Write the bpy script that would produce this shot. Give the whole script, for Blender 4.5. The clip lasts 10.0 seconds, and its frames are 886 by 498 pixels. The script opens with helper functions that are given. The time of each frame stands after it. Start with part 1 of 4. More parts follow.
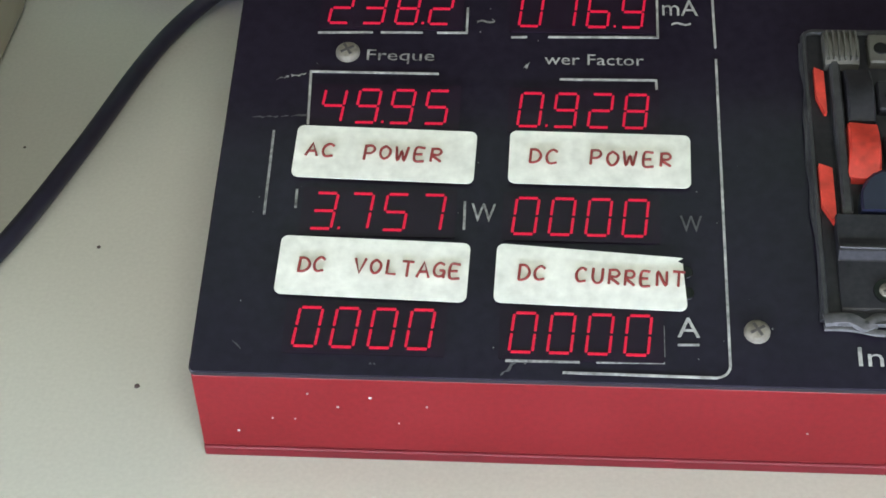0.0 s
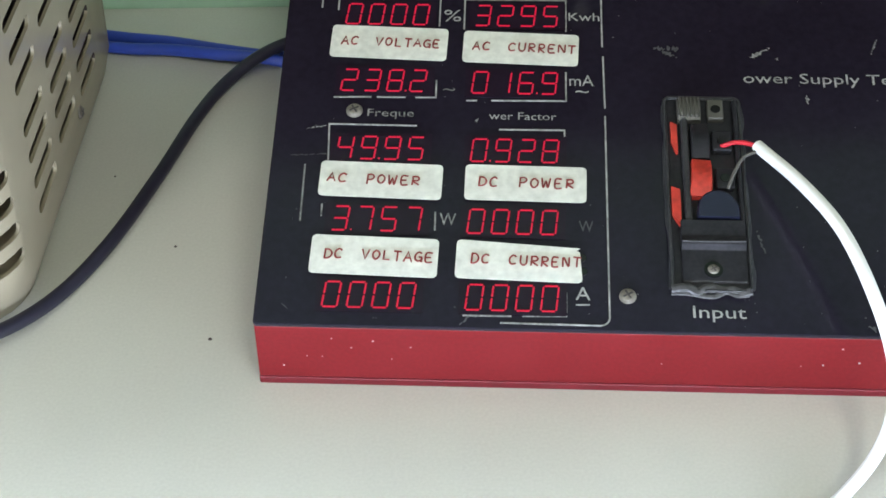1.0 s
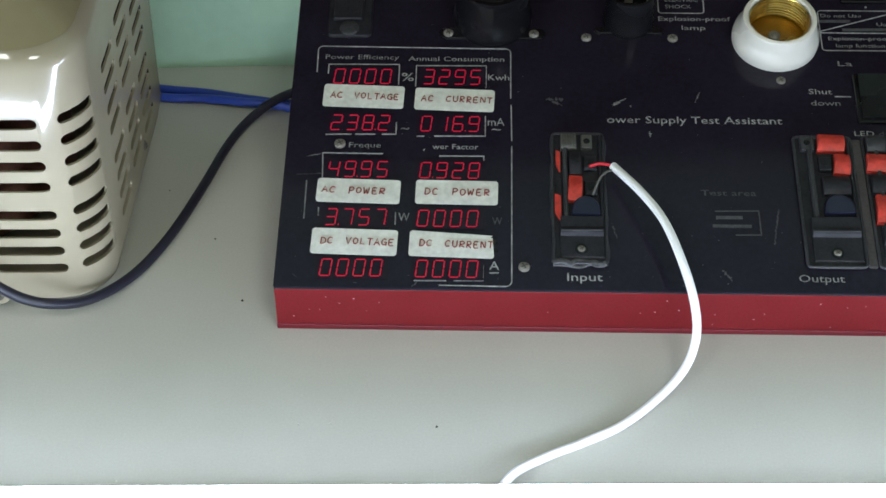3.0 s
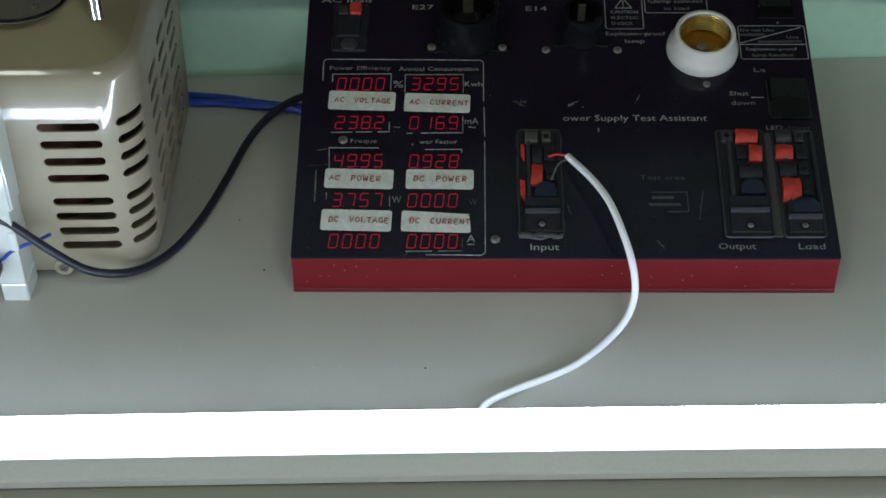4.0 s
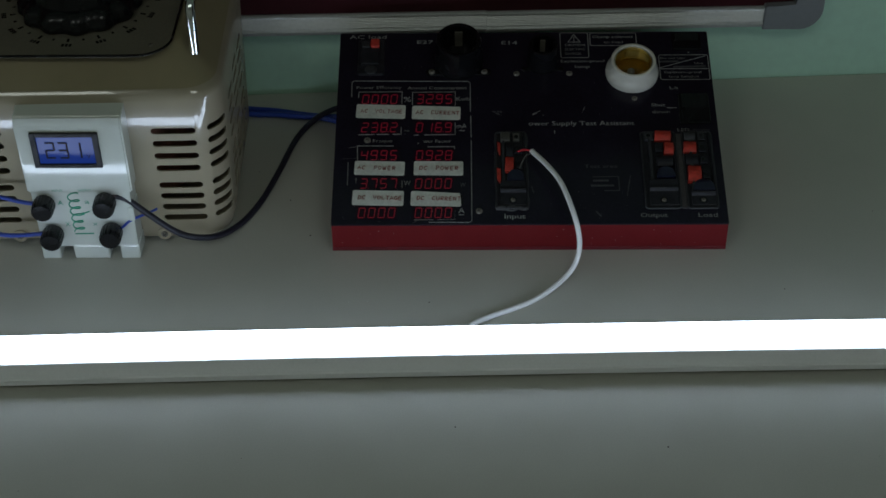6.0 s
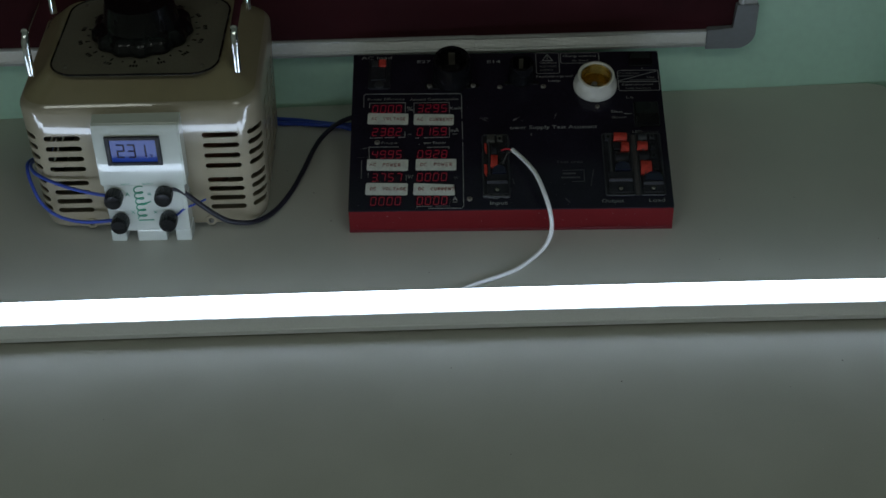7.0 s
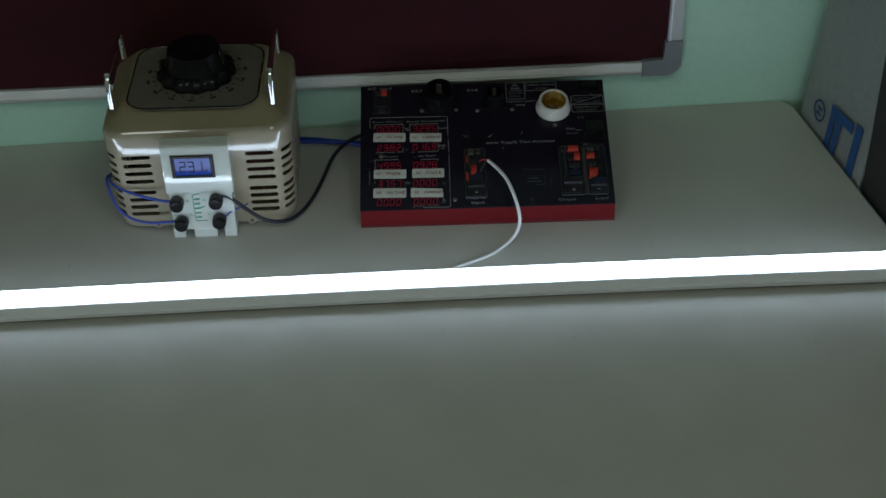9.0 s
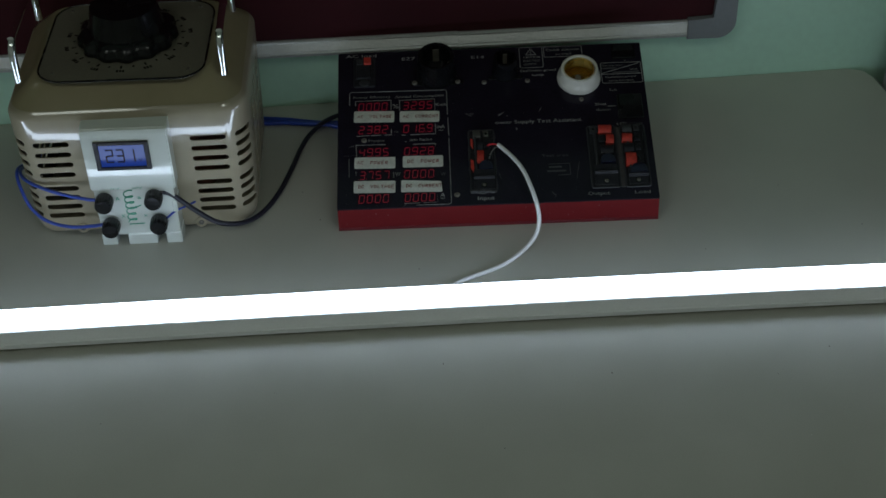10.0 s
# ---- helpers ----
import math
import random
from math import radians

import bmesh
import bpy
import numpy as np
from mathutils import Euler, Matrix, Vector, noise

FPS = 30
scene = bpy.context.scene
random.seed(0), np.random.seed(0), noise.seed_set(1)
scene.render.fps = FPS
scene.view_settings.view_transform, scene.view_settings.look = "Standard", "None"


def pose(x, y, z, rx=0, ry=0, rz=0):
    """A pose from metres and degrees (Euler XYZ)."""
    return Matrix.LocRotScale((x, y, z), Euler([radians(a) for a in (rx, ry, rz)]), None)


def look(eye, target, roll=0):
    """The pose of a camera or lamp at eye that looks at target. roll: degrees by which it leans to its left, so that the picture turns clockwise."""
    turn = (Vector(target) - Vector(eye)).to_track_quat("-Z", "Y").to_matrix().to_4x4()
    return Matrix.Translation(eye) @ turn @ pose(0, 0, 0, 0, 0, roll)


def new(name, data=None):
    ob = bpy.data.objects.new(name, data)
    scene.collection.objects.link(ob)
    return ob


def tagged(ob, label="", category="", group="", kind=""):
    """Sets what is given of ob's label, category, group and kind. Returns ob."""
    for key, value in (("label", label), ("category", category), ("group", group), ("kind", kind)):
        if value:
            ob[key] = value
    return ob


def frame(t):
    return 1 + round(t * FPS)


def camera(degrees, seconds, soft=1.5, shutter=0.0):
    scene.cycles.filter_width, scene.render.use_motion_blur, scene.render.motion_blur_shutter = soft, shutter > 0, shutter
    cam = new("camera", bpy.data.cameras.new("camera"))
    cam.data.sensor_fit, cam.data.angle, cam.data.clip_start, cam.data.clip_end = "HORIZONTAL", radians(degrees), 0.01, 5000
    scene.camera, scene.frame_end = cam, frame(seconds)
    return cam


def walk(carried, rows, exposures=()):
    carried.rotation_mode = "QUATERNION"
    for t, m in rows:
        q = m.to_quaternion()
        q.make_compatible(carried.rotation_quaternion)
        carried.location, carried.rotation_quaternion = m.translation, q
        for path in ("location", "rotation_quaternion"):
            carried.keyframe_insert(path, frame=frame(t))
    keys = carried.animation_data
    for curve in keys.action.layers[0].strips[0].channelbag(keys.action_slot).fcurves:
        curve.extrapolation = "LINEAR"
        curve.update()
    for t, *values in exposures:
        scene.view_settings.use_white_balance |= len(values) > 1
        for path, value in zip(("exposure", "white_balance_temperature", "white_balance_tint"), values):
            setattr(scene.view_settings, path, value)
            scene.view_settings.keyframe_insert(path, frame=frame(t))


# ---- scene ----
cam = camera(32.383, 10.0, soft=1.6)
PATH = [
    (0.0, (0.0739, -0.2195, 0.2599), (0.0091, 0.5236, -0.4061), -2.06),
    (0.5, (0.0794, -0.2751, 0.3037), (0.0212, 0.4749, -0.3552), -2.02),
    (1.0, (0.0784, -0.3523, 0.3605), (0.0407, 0.4076, -0.2885), -0.72),
    (1.5, (0.0830, -0.3958, 0.3911), (0.0476, 0.3715, -0.2492), -0.49),
    (2.0, (0.0841, -0.3899, 0.3892), (0.0605, 0.3737, -0.2561), -0.29),
    (2.5, (0.0976, -0.4753, 0.4554), (0.0631, 0.2913, -0.1858), -0.85),
    (2.7, (0.0980, -0.5121, 0.4810), (0.0666, 0.2578, -0.1564), -0.72),
    (3.8, (0.1026, -0.6295, 0.5665), (0.0865, 0.1363, -0.0763), -0.54),
    (4.0, (0.1024, -0.6796, 0.6009), (0.0871, 0.0880, -0.0399), -0.64),
    (4.5, (0.1028, -0.8182, 0.6872), (0.0901, -0.0407, 0.0584), -0.64),
    (5.0, (0.1019, -0.8154, 0.6780), (0.0904, -0.0396, 0.0471), -0.74),
    (5.5, (0.1049, -0.9432, 0.7730), (0.0947, -0.1660, 0.1439), -0.51),
    (5.7, (0.1021, -0.9459, 0.7762), (0.0920, -0.1711, 0.1441), -0.57),
    (6.8, (0.1154, -1.1376, 0.8827), (0.0995, -0.3537, 0.2621), -1.33),
    (7.0, (0.1085, -1.2040, 0.9232), (0.0979, -0.4174, 0.3057), -1.22),
    (7.5, (0.1103, -1.3836, 1.0697), (0.1025, -0.5995, 0.4491), -1.20),
    (8.0, (0.1003, -1.4385, 1.0810), (0.0999, -0.6484, 0.4679), -1.16),
    (8.5, (0.1122, -1.5502, 1.2016), (0.1081, -0.7679, 0.5788), -1.56),
    (9.0, (0.1057, -1.5378, 1.1657), (0.1039, -0.7503, 0.5494), -1.83),
    (9.5, (0.1012, -1.3681, 1.0753), (0.1010, -0.5909, 0.4460), -2.05),
    (10.0, (0.1059, -1.2075, 0.9411), (0.1042, -0.4276, 0.3152), -2.23),
]
EXPOSURES = [(0.0, 1.57, 6850, 17), (0.5, 1.69, 6800, 17), (1.0, 1.55, 6750, 16), (1.5, 1.47, 6650, 15.5), (2.5, 1.32, 6600, 14.5), (4.0, 0.02, 6500, 13), (4.5, -0.29, 6500, 11.5), (5.0, -0.90, 6500, 11),
             (5.5, -1.28, 6500, 10.5), (7.0, -1.24, 6500, 10), (8.5, -0.97, 6500, 9.5), (9.0, -0.89, 6500, 9), (10.0, -1.12, 6500, 9)]
walk(cam, [(t, look(eye, target, roll)) for t, eye, target, roll in PATH], EXPOSURES)

# ---- light ----
world = bpy.data.worlds.new("room_air")
scene.world = world
world.use_nodes = True
world.node_tree.nodes["Background"].inputs[0].default_value = (0.9, 1.0, 0.97, 1)
world.node_tree.nodes["Background"].inputs[1].default_value = 0.02

PANEL_WATTS = 6.6
STRIP_GLOW = 20.8
DIGIT_GLOW = 0.145
LCD_GLOW = 0.31


# ---- materials ----
def material(name, colour, rough=0.5, metal=0.0, vary=0.12, grain=180.0, bump=0.0, second=None, patch=9.0,
             coat=0.0, emit=None, glow=0.0, spec=0.5, transmission=0.0, rough_vary=0.1, coat_rough=0.03):
    """Principled surface with variation at two scales, in object space metres."""
    m = bpy.data.materials.new(name)
    m.use_nodes = True
    nt = m.node_tree
    nodes, links = nt.nodes, nt.links
    bsdf = nodes["Principled BSDF"]
    coords = nodes.new("ShaderNodeTexCoord")

    def noise_tex(scale, detail):
        n = nodes.new("ShaderNodeTexNoise")
        n.inputs["Scale"].default_value, n.inputs["Detail"].default_value = scale, detail
        links.new(coords.outputs["Object"], n.inputs["Vector"])
        return n

    fine, broad = noise_tex(grain, 3.0), noise_tex(patch, 4.0)
    mixed = nodes.new("ShaderNodeMath")
    mixed.operation = "ADD"
    links.new(fine.outputs["Fac"], mixed.inputs[0])
    links.new(broad.outputs["Fac"], mixed.inputs[1])
    ramp = nodes.new("ShaderNodeMapRange")
    ramp.inputs["From Min"].default_value, ramp.inputs["From Max"].default_value = 0.65, 1.35
    links.new(mixed.outputs[0], ramp.inputs["Value"])
    mix = nodes.new("ShaderNodeMix")
    mix.data_type = "RGBA"
    low = second or tuple(c * (1 - vary) for c in colour)
    high = tuple(min(1.0, c * (1 + vary * 0.6)) for c in colour)
    mix.inputs[6].default_value, mix.inputs[7].default_value = (*low, 1), (*high, 1)
    links.new(ramp.outputs["Result"], mix.inputs[0])
    links.new(mix.outputs[2], bsdf.inputs["Base Color"])
    rr = nodes.new("ShaderNodeMapRange")
    rr.inputs["From Min"].default_value, rr.inputs["From Max"].default_value = 0.3, 0.7
    rr.inputs["To Min"].default_value = max(0.02, rough - rough_vary)
    rr.inputs["To Max"].default_value = min(1.0, rough + rough_vary)
    links.new(broad.outputs["Fac"], rr.inputs["Value"])
    links.new(rr.outputs["Result"], bsdf.inputs["Roughness"])
    bsdf.inputs["Metallic"].default_value = metal
    bsdf.inputs["Specular IOR Level"].default_value = spec
    bsdf.inputs["Coat Weight"].default_value = coat
    bsdf.inputs["Coat Roughness"].default_value = coat_rough
    bsdf.inputs["Transmission Weight"].default_value = transmission
    if bump:
        b = nodes.new("ShaderNodeBump")
        b.inputs["Strength"].default_value, b.inputs["Distance"].default_value = bump, 0.0004
        links.new(fine.outputs["Fac"], b.inputs["Height"])
        links.new(b.outputs["Normal"], bsdf.inputs["Normal"])
    if glow:
        bsdf.inputs["Emission Color"].default_value = (*(emit or colour), 1)
        bsdf.inputs["Emission Strength"].default_value = glow
    return m


M_TABLE = material("grey_laminate", (0.482, 0.48, 0.422), 0.36, vary=0.09, grain=900, patch=11, bump=0.06, rough_vary=0.06)
M_TABLE_EDGE = material("table_edge_band", (0.2, 0.2, 0.19), 0.5, vary=0.1)
M_WALL = material("mint_wall_paint", (0.50, 0.76, 0.59), 0.5, vary=0.06, grain=120, patch=3, bump=0.12)
M_WALL_PLAIN = material("pale_wall_paint", (0.74, 0.76, 0.72), 0.7, vary=0.05, grain=90, patch=2)
M_FLOOR = material("floor_tile_grey", (0.3, 0.3, 0.29), 0.4, vary=0.12, grain=60, patch=2)
M_CEILING = material("ceiling_white", (0.8, 0.8, 0.78), 0.8, vary=0.03, grain=60, patch=1)
M_FELT = material("maroon_felt", (0.05, 0.012, 0.016), 0.95, vary=0.3, grain=1500, patch=14, bump=0.5, spec=0.15)
M_ALU = material("brushed_aluminium", (0.62, 0.63, 0.62), 0.48, metal=0.55, vary=0.1, grain=300, patch=12, rough_vary=0.06)
M_GREY_PLASTIC = material("grey_corner_plastic", (0.2, 0.21, 0.22), 0.5, vary=0.08)
M_PANEL = material("black_gloss_panel", (0.0130, 0.0108, 0.0188), 0.12, vary=0.3, grain=400, patch=30, rough_vary=0.04, spec=0.2)
M_RED = material("red_acrylic", (0.142, 0.0085, 0.0110), 0.4, vary=0.16, grain=700, patch=40, bump=0.04, spec=0.2)
M_RED_EDGE = material("dark_red_edge", (0.12, 0.007, 0.012), 0.42, vary=0.2, spec=0.3)
M_PRINT = material("pale_print_ink", (0.33, 0.33, 0.325), 0.6, vary=0.65, grain=900, patch=260)
M_PRINT_WORN = material("worn_print_ink", (0.22, 0.22, 0.215), 0.7, vary=0.8, grain=1200, patch=300)
M_PRINT_FAINT = material("nearly_worn_off_ink", (0.055, 0.055, 0.06), 0.6, vary=0.7, grain=1200, patch=300)
M_DUST = material("pale_dust", (0.16, 0.16, 0.16), 0.8, vary=0.5, grain=300, patch=60)
M_STICKER = material("white_paper_sticker", (0.63, 0.645, 0.59), 0.62, vary=0.2, grain=420, patch=110, bump=0.15)
M_PEN = material("red_felt_pen", (0.21, 0.025, 0.022), 0.7, vary=0.3, grain=900, patch=120)
M_DIGIT = material("red_led_segment", (0.25, 0.005, 0.012), 0.4, emit=(1.0, 0.002, 0.085), glow=DIGIT_GLOW)
M_DISPLAY = material("smoked_red_window", (0.0150, 0.0095, 0.0175), 0.12, vary=0.25, spec=0.2, rough_vary=0.03)
M_BLACK = material("black_plastic", (0.006, 0.006, 0.007), 0.24, vary=0.3, grain=500, patch=40, spec=0.35)
M_BLACK_DUSTY = material("dusty_black_plastic", (0.006, 0.006, 0.008), 0.45, vary=0.5, grain=700, patch=130, second=(0.024, 0.024, 0.029), spec=0.25)
M_RIM_DUST = material("dusty_moulded_rim", (0.028, 0.029, 0.032), 0.5, vary=0.6, grain=700, patch=140, bump=0.3, second=(0.012, 0.012, 0.015))
M_GLUE = material("dried_clear_glue", (0.075, 0.075, 0.08), 0.55, vary=0.6, grain=420, patch=160, bump=0.8, second=(0.015, 0.015, 0.018))
M_ORANGE = material("orange_red_lever", (0.50, 0.040, 0.026), 0.5, vary=0.4, grain=500, patch=160)
M_GREY_LEVER = material("grey_lever", (0.075, 0.073, 0.064), 0.5, vary=0.2)
M_PORCELAIN = material("white_porcelain", (0.64, 0.62, 0.545), 0.28, vary=0.05, coat=0.4)
M_BRASS = material("brass_thread", (0.7, 0.5, 0.16), 0.28, metal=1.0, vary=0.15)
M_STEEL = material("dull_steel_screw", (0.19, 0.175, 0.145), 0.66, metal=0.4, vary=0.4, grain=900, patch=200)
M_CHROME = material("chrome", (0.86, 0.87, 0.88), 0.08, metal=1.0, vary=0.03, rough_vary=0.03)
M_BEIGE = material("cream_enamel", (0.345, 0.302, 0.215), 0.2, vary=0.07, grain=60, patch=10, bump=0.16, rough_vary=0.05, coat=1.0, coat_rough=0.02, spec=0.4)


def soften_grazing_gloss(m, coat, spec):
    """Orange-peel enamel: the gloss fades where the surface is seen edge-on."""
    nodes, links = m.node_tree.nodes, m.node_tree.links
    bsdf = nodes["Principled BSDF"]
    edge = nodes.new("ShaderNodeLayerWeight")
    edge.inputs["Blend"].default_value = 0.5
    for socket, most in (("Coat Weight", coat), ("Specular IOR Level", spec)):
        fade = nodes.new("ShaderNodeMapRange")
        fade.inputs["From Min"].default_value, fade.inputs["From Max"].default_value = 0.5, 0.8
        fade.inputs["To Min"].default_value, fade.inputs["To Max"].default_value = most, most * 0.08
        links.new(edge.outputs["Facing"], fade.inputs["Value"])
        links.new(fade.outputs["Result"], bsdf.inputs[socket])


soften_grazing_gloss(M_BEIGE, 1.0, 0.4)
# Darker copy of the cream enamel: the shade on the casing top as colour
M_BEIGE_SHADED = material("shaded_top_enamel", (0.28, 0.24, 0.145), 0.12, vary=0.06, grain=60, patch=12, bump=0.06, rough_vary=0.04)
M_DIAL = material("grey_dial_plate", (0.15, 0.138, 0.105), 0.4, metal=0.0, vary=0.22, grain=600, patch=30)
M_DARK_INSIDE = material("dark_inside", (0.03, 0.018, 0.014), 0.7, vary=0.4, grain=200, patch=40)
M_COPPER = material("enamelled_winding", (0.12, 0.045, 0.025), 0.4, metal=0.6, vary=0.3, grain=400)
M_WHITE_ABS = material("white_plastic", (0.61, 0.65, 0.60), 0.14, vary=0.04, grain=70, patch=20, bump=0.08, rough_vary=0.04, coat=0.6)
M_LCD = material("blue_lcd_backlight", (0.01, 0.02, 0.12), 0.06, rough_vary=0.01, spec=0.15, emit=(0.035, 0.13, 0.80), glow=LCD_GLOW)
M_LCD_INK = material("lcd_segment", (0.003, 0.004, 0.012), 0.3, spec=0.1)
M_GREEN_INK = material("green_print", (0.03, 0.33, 0.2), 0.6, vary=0.3, grain=700, patch=200)
M_BLUE_WIRE = material("blue_wire", (0.025, 0.06, 0.36), 0.4, vary=0.12)
M_BLACK_CORD = material("black_rubber_cord", (0.015, 0.015, 0.028), 0.45, vary=0.3)
M_BROWN_WIRE = material("brown_wire", (0.05, 0.03, 0.028), 0.5, vary=0.3)
M_WHITE_CORD = material("white_pvc_cord", (0.8, 0.81, 0.8), 0.4, vary=0.03)
M_RED_WIRE = material("red_wire", (0.6, 0.02, 0.035), 0.4, vary=0.1)
M_DIFFUSER = material("lit_diffuser", (0.9, 0.9, 0.9), 0.5, vary=0.0, emit=(0.66, 0.80, 1.0), glow=STRIP_GLOW)
M_LAMP_PANEL = material("added_ceiling_panel", (0.9, 0.9, 0.9), 0.5, vary=0.0, emit=(0.93, 0.97, 1.0), glow=3.0)
M_HOUSING = material("pale_grey_housing", (0.86, 0.88, 0.89), 0.4, vary=0.05, grain=500, patch=10)
M_SHEET = material("grey_packing_sheet", (0.27, 0.285, 0.265), 0.5, vary=0.14, grain=120, patch=8, bump=0.3)
M_SHEET_BLUE = material("blue_packing_print", (0.014, 0.072, 0.22), 0.5, vary=0.15)
M_NAVY = material("navy_black_lever", (0.012, 0.014, 0.032), 0.3, vary=0.3)
M_GAP_DUST = material("brown_grey_dust", (0.05, 0.045, 0.045), 0.8, vary=0.5, grain=700, patch=120)
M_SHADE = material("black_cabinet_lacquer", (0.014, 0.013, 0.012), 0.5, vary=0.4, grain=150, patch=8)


# ---- mesh helpers ----
def link_mesh(name, bm, mat, parent=None, label="", smooth=False):
    mesh = bpy.data.meshes.new(name)
    bmesh.ops.recalc_face_normals(bm, faces=bm.faces[:])
    if smooth:
        for f in bm.faces:
            f.smooth = True
    bm.to_mesh(mesh)
    bm.free()
    mesh.materials.append(mat)
    ob = new(name, mesh)
    if smooth:
        mesh.set_sharp_from_angle(angle=radians(38))
    if parent is not None:
        ob.parent = parent
    if label:
        ob["label"] = label
    return ob


def part(name, bm, mat, parent, label="", smooth=False):
    return link_mesh(name, bm, mat, parent, label, smooth)


def thing(name, label, category, at=(0, 0, 0), group="", kind=""):
    ob = new(name)
    ob.empty_display_size = 0.02
    ob.location = at
    return tagged(ob, label, category, group, kind)


def add_box(bm, lo, hi, m=None, bevel=0.0, segments=2):
    made = bmesh.ops.create_cube(bm, size=1.0)["verts"]
    size = [b - a for a, b in zip(lo, hi)]
    mid = [(a + b) / 2 for a, b in zip(lo, hi)]
    bmesh.ops.transform(bm, matrix=Matrix.LocRotScale(mid, None, size), verts=made)
    if bevel:
        edges = list({e for v in made for e in v.link_edges})
        out = bmesh.ops.bevel(bm, geom=edges, offset=bevel, segments=segments, affect="EDGES", profile=0.5)
        made = list({v for f in out["faces"] for v in f.verts} | {v for v in made if v.is_valid})
    if m is not None:
        bmesh.ops.transform(bm, matrix=m, verts=made)
    return made


def box(lo, hi, m=None, bevel=0.0, segments=2):
    bm = bmesh.new()
    add_box(bm, lo, hi, m, bevel, segments)
    return bm


def add_rings(bm, rings, cap_start=True, cap_end=True):
    """Joins rings of equal length (lists of points) into a skin."""
    loops = [[bm.verts.new(p) for p in ring] for ring in rings]
    n = len(loops[0])
    for a, b in zip(loops, loops[1:]):
        for i in range(n):
            j = (i + 1) % n
            bm.faces.new((a[i], a[j], b[j], b[i]))
    if cap_start:
        bm.faces.new(loops[0][::-1])
    if cap_end:
        bm.faces.new(loops[-1])
    return [v for loop in loops for v in loop]


def rounded_outline(x0, y0, x1, y1, r, steps=6):
    out = []
    for cx, cy, a0 in ((x1 - r, y1 - r, 0), (x0 + r, y1 - r, 90), (x0 + r, y0 + r, 180), (x1 - r, y0 + r, 270)):
        for i in range(steps + 1):
            a = radians(a0 + 90 * i / steps)
            out.append((cx + r * math.cos(a), cy + r * math.sin(a)))
    return out


def slab(x0, y0, x1, y1, z0, z1, r=0.003, steps=5, edge=0.0, m=None, bm=None):
    """A plate with rounded corners and a softened upper edge."""
    bm = bm or bmesh.new()
    rings = [[(x, y, z0) for x, y in rounded_outline(x0, y0, x1, y1, r, steps)]]
    if edge:
        rings.append([(x, y, z1 - edge) for x, y in rounded_outline(x0, y0, x1, y1, r, steps)])
        rings.append([(x, y, z1) for x, y in rounded_outline(x0 + edge, y0 + edge, x1 - edge, y1 - edge, max(r - edge, 0.0002), steps)])
    else:
        rings.append([(x, y, z1) for x, y in rounded_outline(x0, y0, x1, y1, r, steps)])
    verts = add_rings(bm, rings)
    if m is not None:
        bmesh.ops.transform(bm, matrix=m, verts=verts)
    return bm


def turned(profile, centre=(0, 0), steps=32, m=None, bm=None, flutes=0, depth=0.0, open_end=False, open_start=False):
    """A body of revolution from (radius, z) pairs, optionally fluted."""
    bm = bm or bmesh.new()
    rings = []
    for r, z in profile:
        ring = []
        for i in range(steps):
            a = 2 * math.pi * i / steps
            rr = r + (depth * math.cos(flutes * a) if flutes else 0.0)
            ring.append((centre[0] + rr * math.cos(a), centre[1] + rr * math.sin(a), z))
        rings.append(ring)
    verts = add_rings(bm, rings, not open_start, not open_end)
    if m is not None:
        bmesh.ops.transform(bm, matrix=m, verts=verts)
    return bm


def smooth_line(points, per=8):
    pts = [Vector(p) for p in points]
    pts = [pts[0] * 2 - pts[1]] + pts + [pts[-1] * 2 - pts[-2]]
    out = []
    for a, b, c, d in zip(pts, pts[1:], pts[2:], pts[3:]):
        for i in range(per):
            t = i / per
            out.append(0.5 * (2 * b + (c - a) * t + (2 * a - 5 * b + 4 * c - d) * t * t + (3 * b - a - 3 * c + d) * t ** 3))
    out.append(pts[-2])
    return out


def tube(points, radius, per=8, sides=10, bm=None, smooth_it=True, m=None):
    bm = bm or bmesh.new()
    line = smooth_line(points, per) if smooth_it else [Vector(p) for p in points]
    normal = None
    rings = []
    for i, p in enumerate(line):
        ahead = (line[min(i + 1, len(line) - 1)] - line[max(i - 1, 0)]).normalized()
        if normal is None:
            normal = ahead.orthogonal().normalized()
        normal = (normal - ahead * normal.dot(ahead)).normalized()
        side = ahead.cross(normal)
        rings.append([p + (normal * math.cos(a) + side * math.sin(a)) * radius for a in (2 * math.pi * k / sides for k in range(sides))])
    verts = add_rings(bm, rings)
    if m is not None:
        bmesh.ops.transform(bm, matrix=m, verts=verts)
    return bm


def lettering(text, x, y, height, m, name, parent, mat, width=None, align="LEFT", lift=0.0003):
    """Raised print in the built-in font; x, y is the middle of its left end."""
    data = bpy.data.curves.new("print_curve", "FONT")
    data.body, data.size, data.extrude, data.align_y = text, 1.0, 0.0, "BOTTOM_BASELINE"
    data.resolution_u = 2
    ob = bpy.data.objects.new("print_curve", data)
    scene.collection.objects.link(ob)
    dg = bpy.context.evaluated_depsgraph_get()
    mesh = bpy.data.meshes.new_from_object(ob.evaluated_get(dg))
    bpy.data.objects.remove(ob)
    bm = bmesh.new()
    bm.from_mesh(mesh)
    bpy.data.meshes.remove(mesh)
    xs, ys = [v.co.x for v in bm.verts], [v.co.y for v in bm.verts]
    sy = height / 0.7
    sx = (width / (max(xs) - min(xs))) if width else sy
    for v in bm.verts:
        v.co = (x + (v.co.x - min(xs)) * sx, y + (v.co.y - 0.35) * sy, lift)
    bmesh.ops.transform(bm, matrix=m, verts=bm.verts[:])
    return part(name, bm, mat, parent)


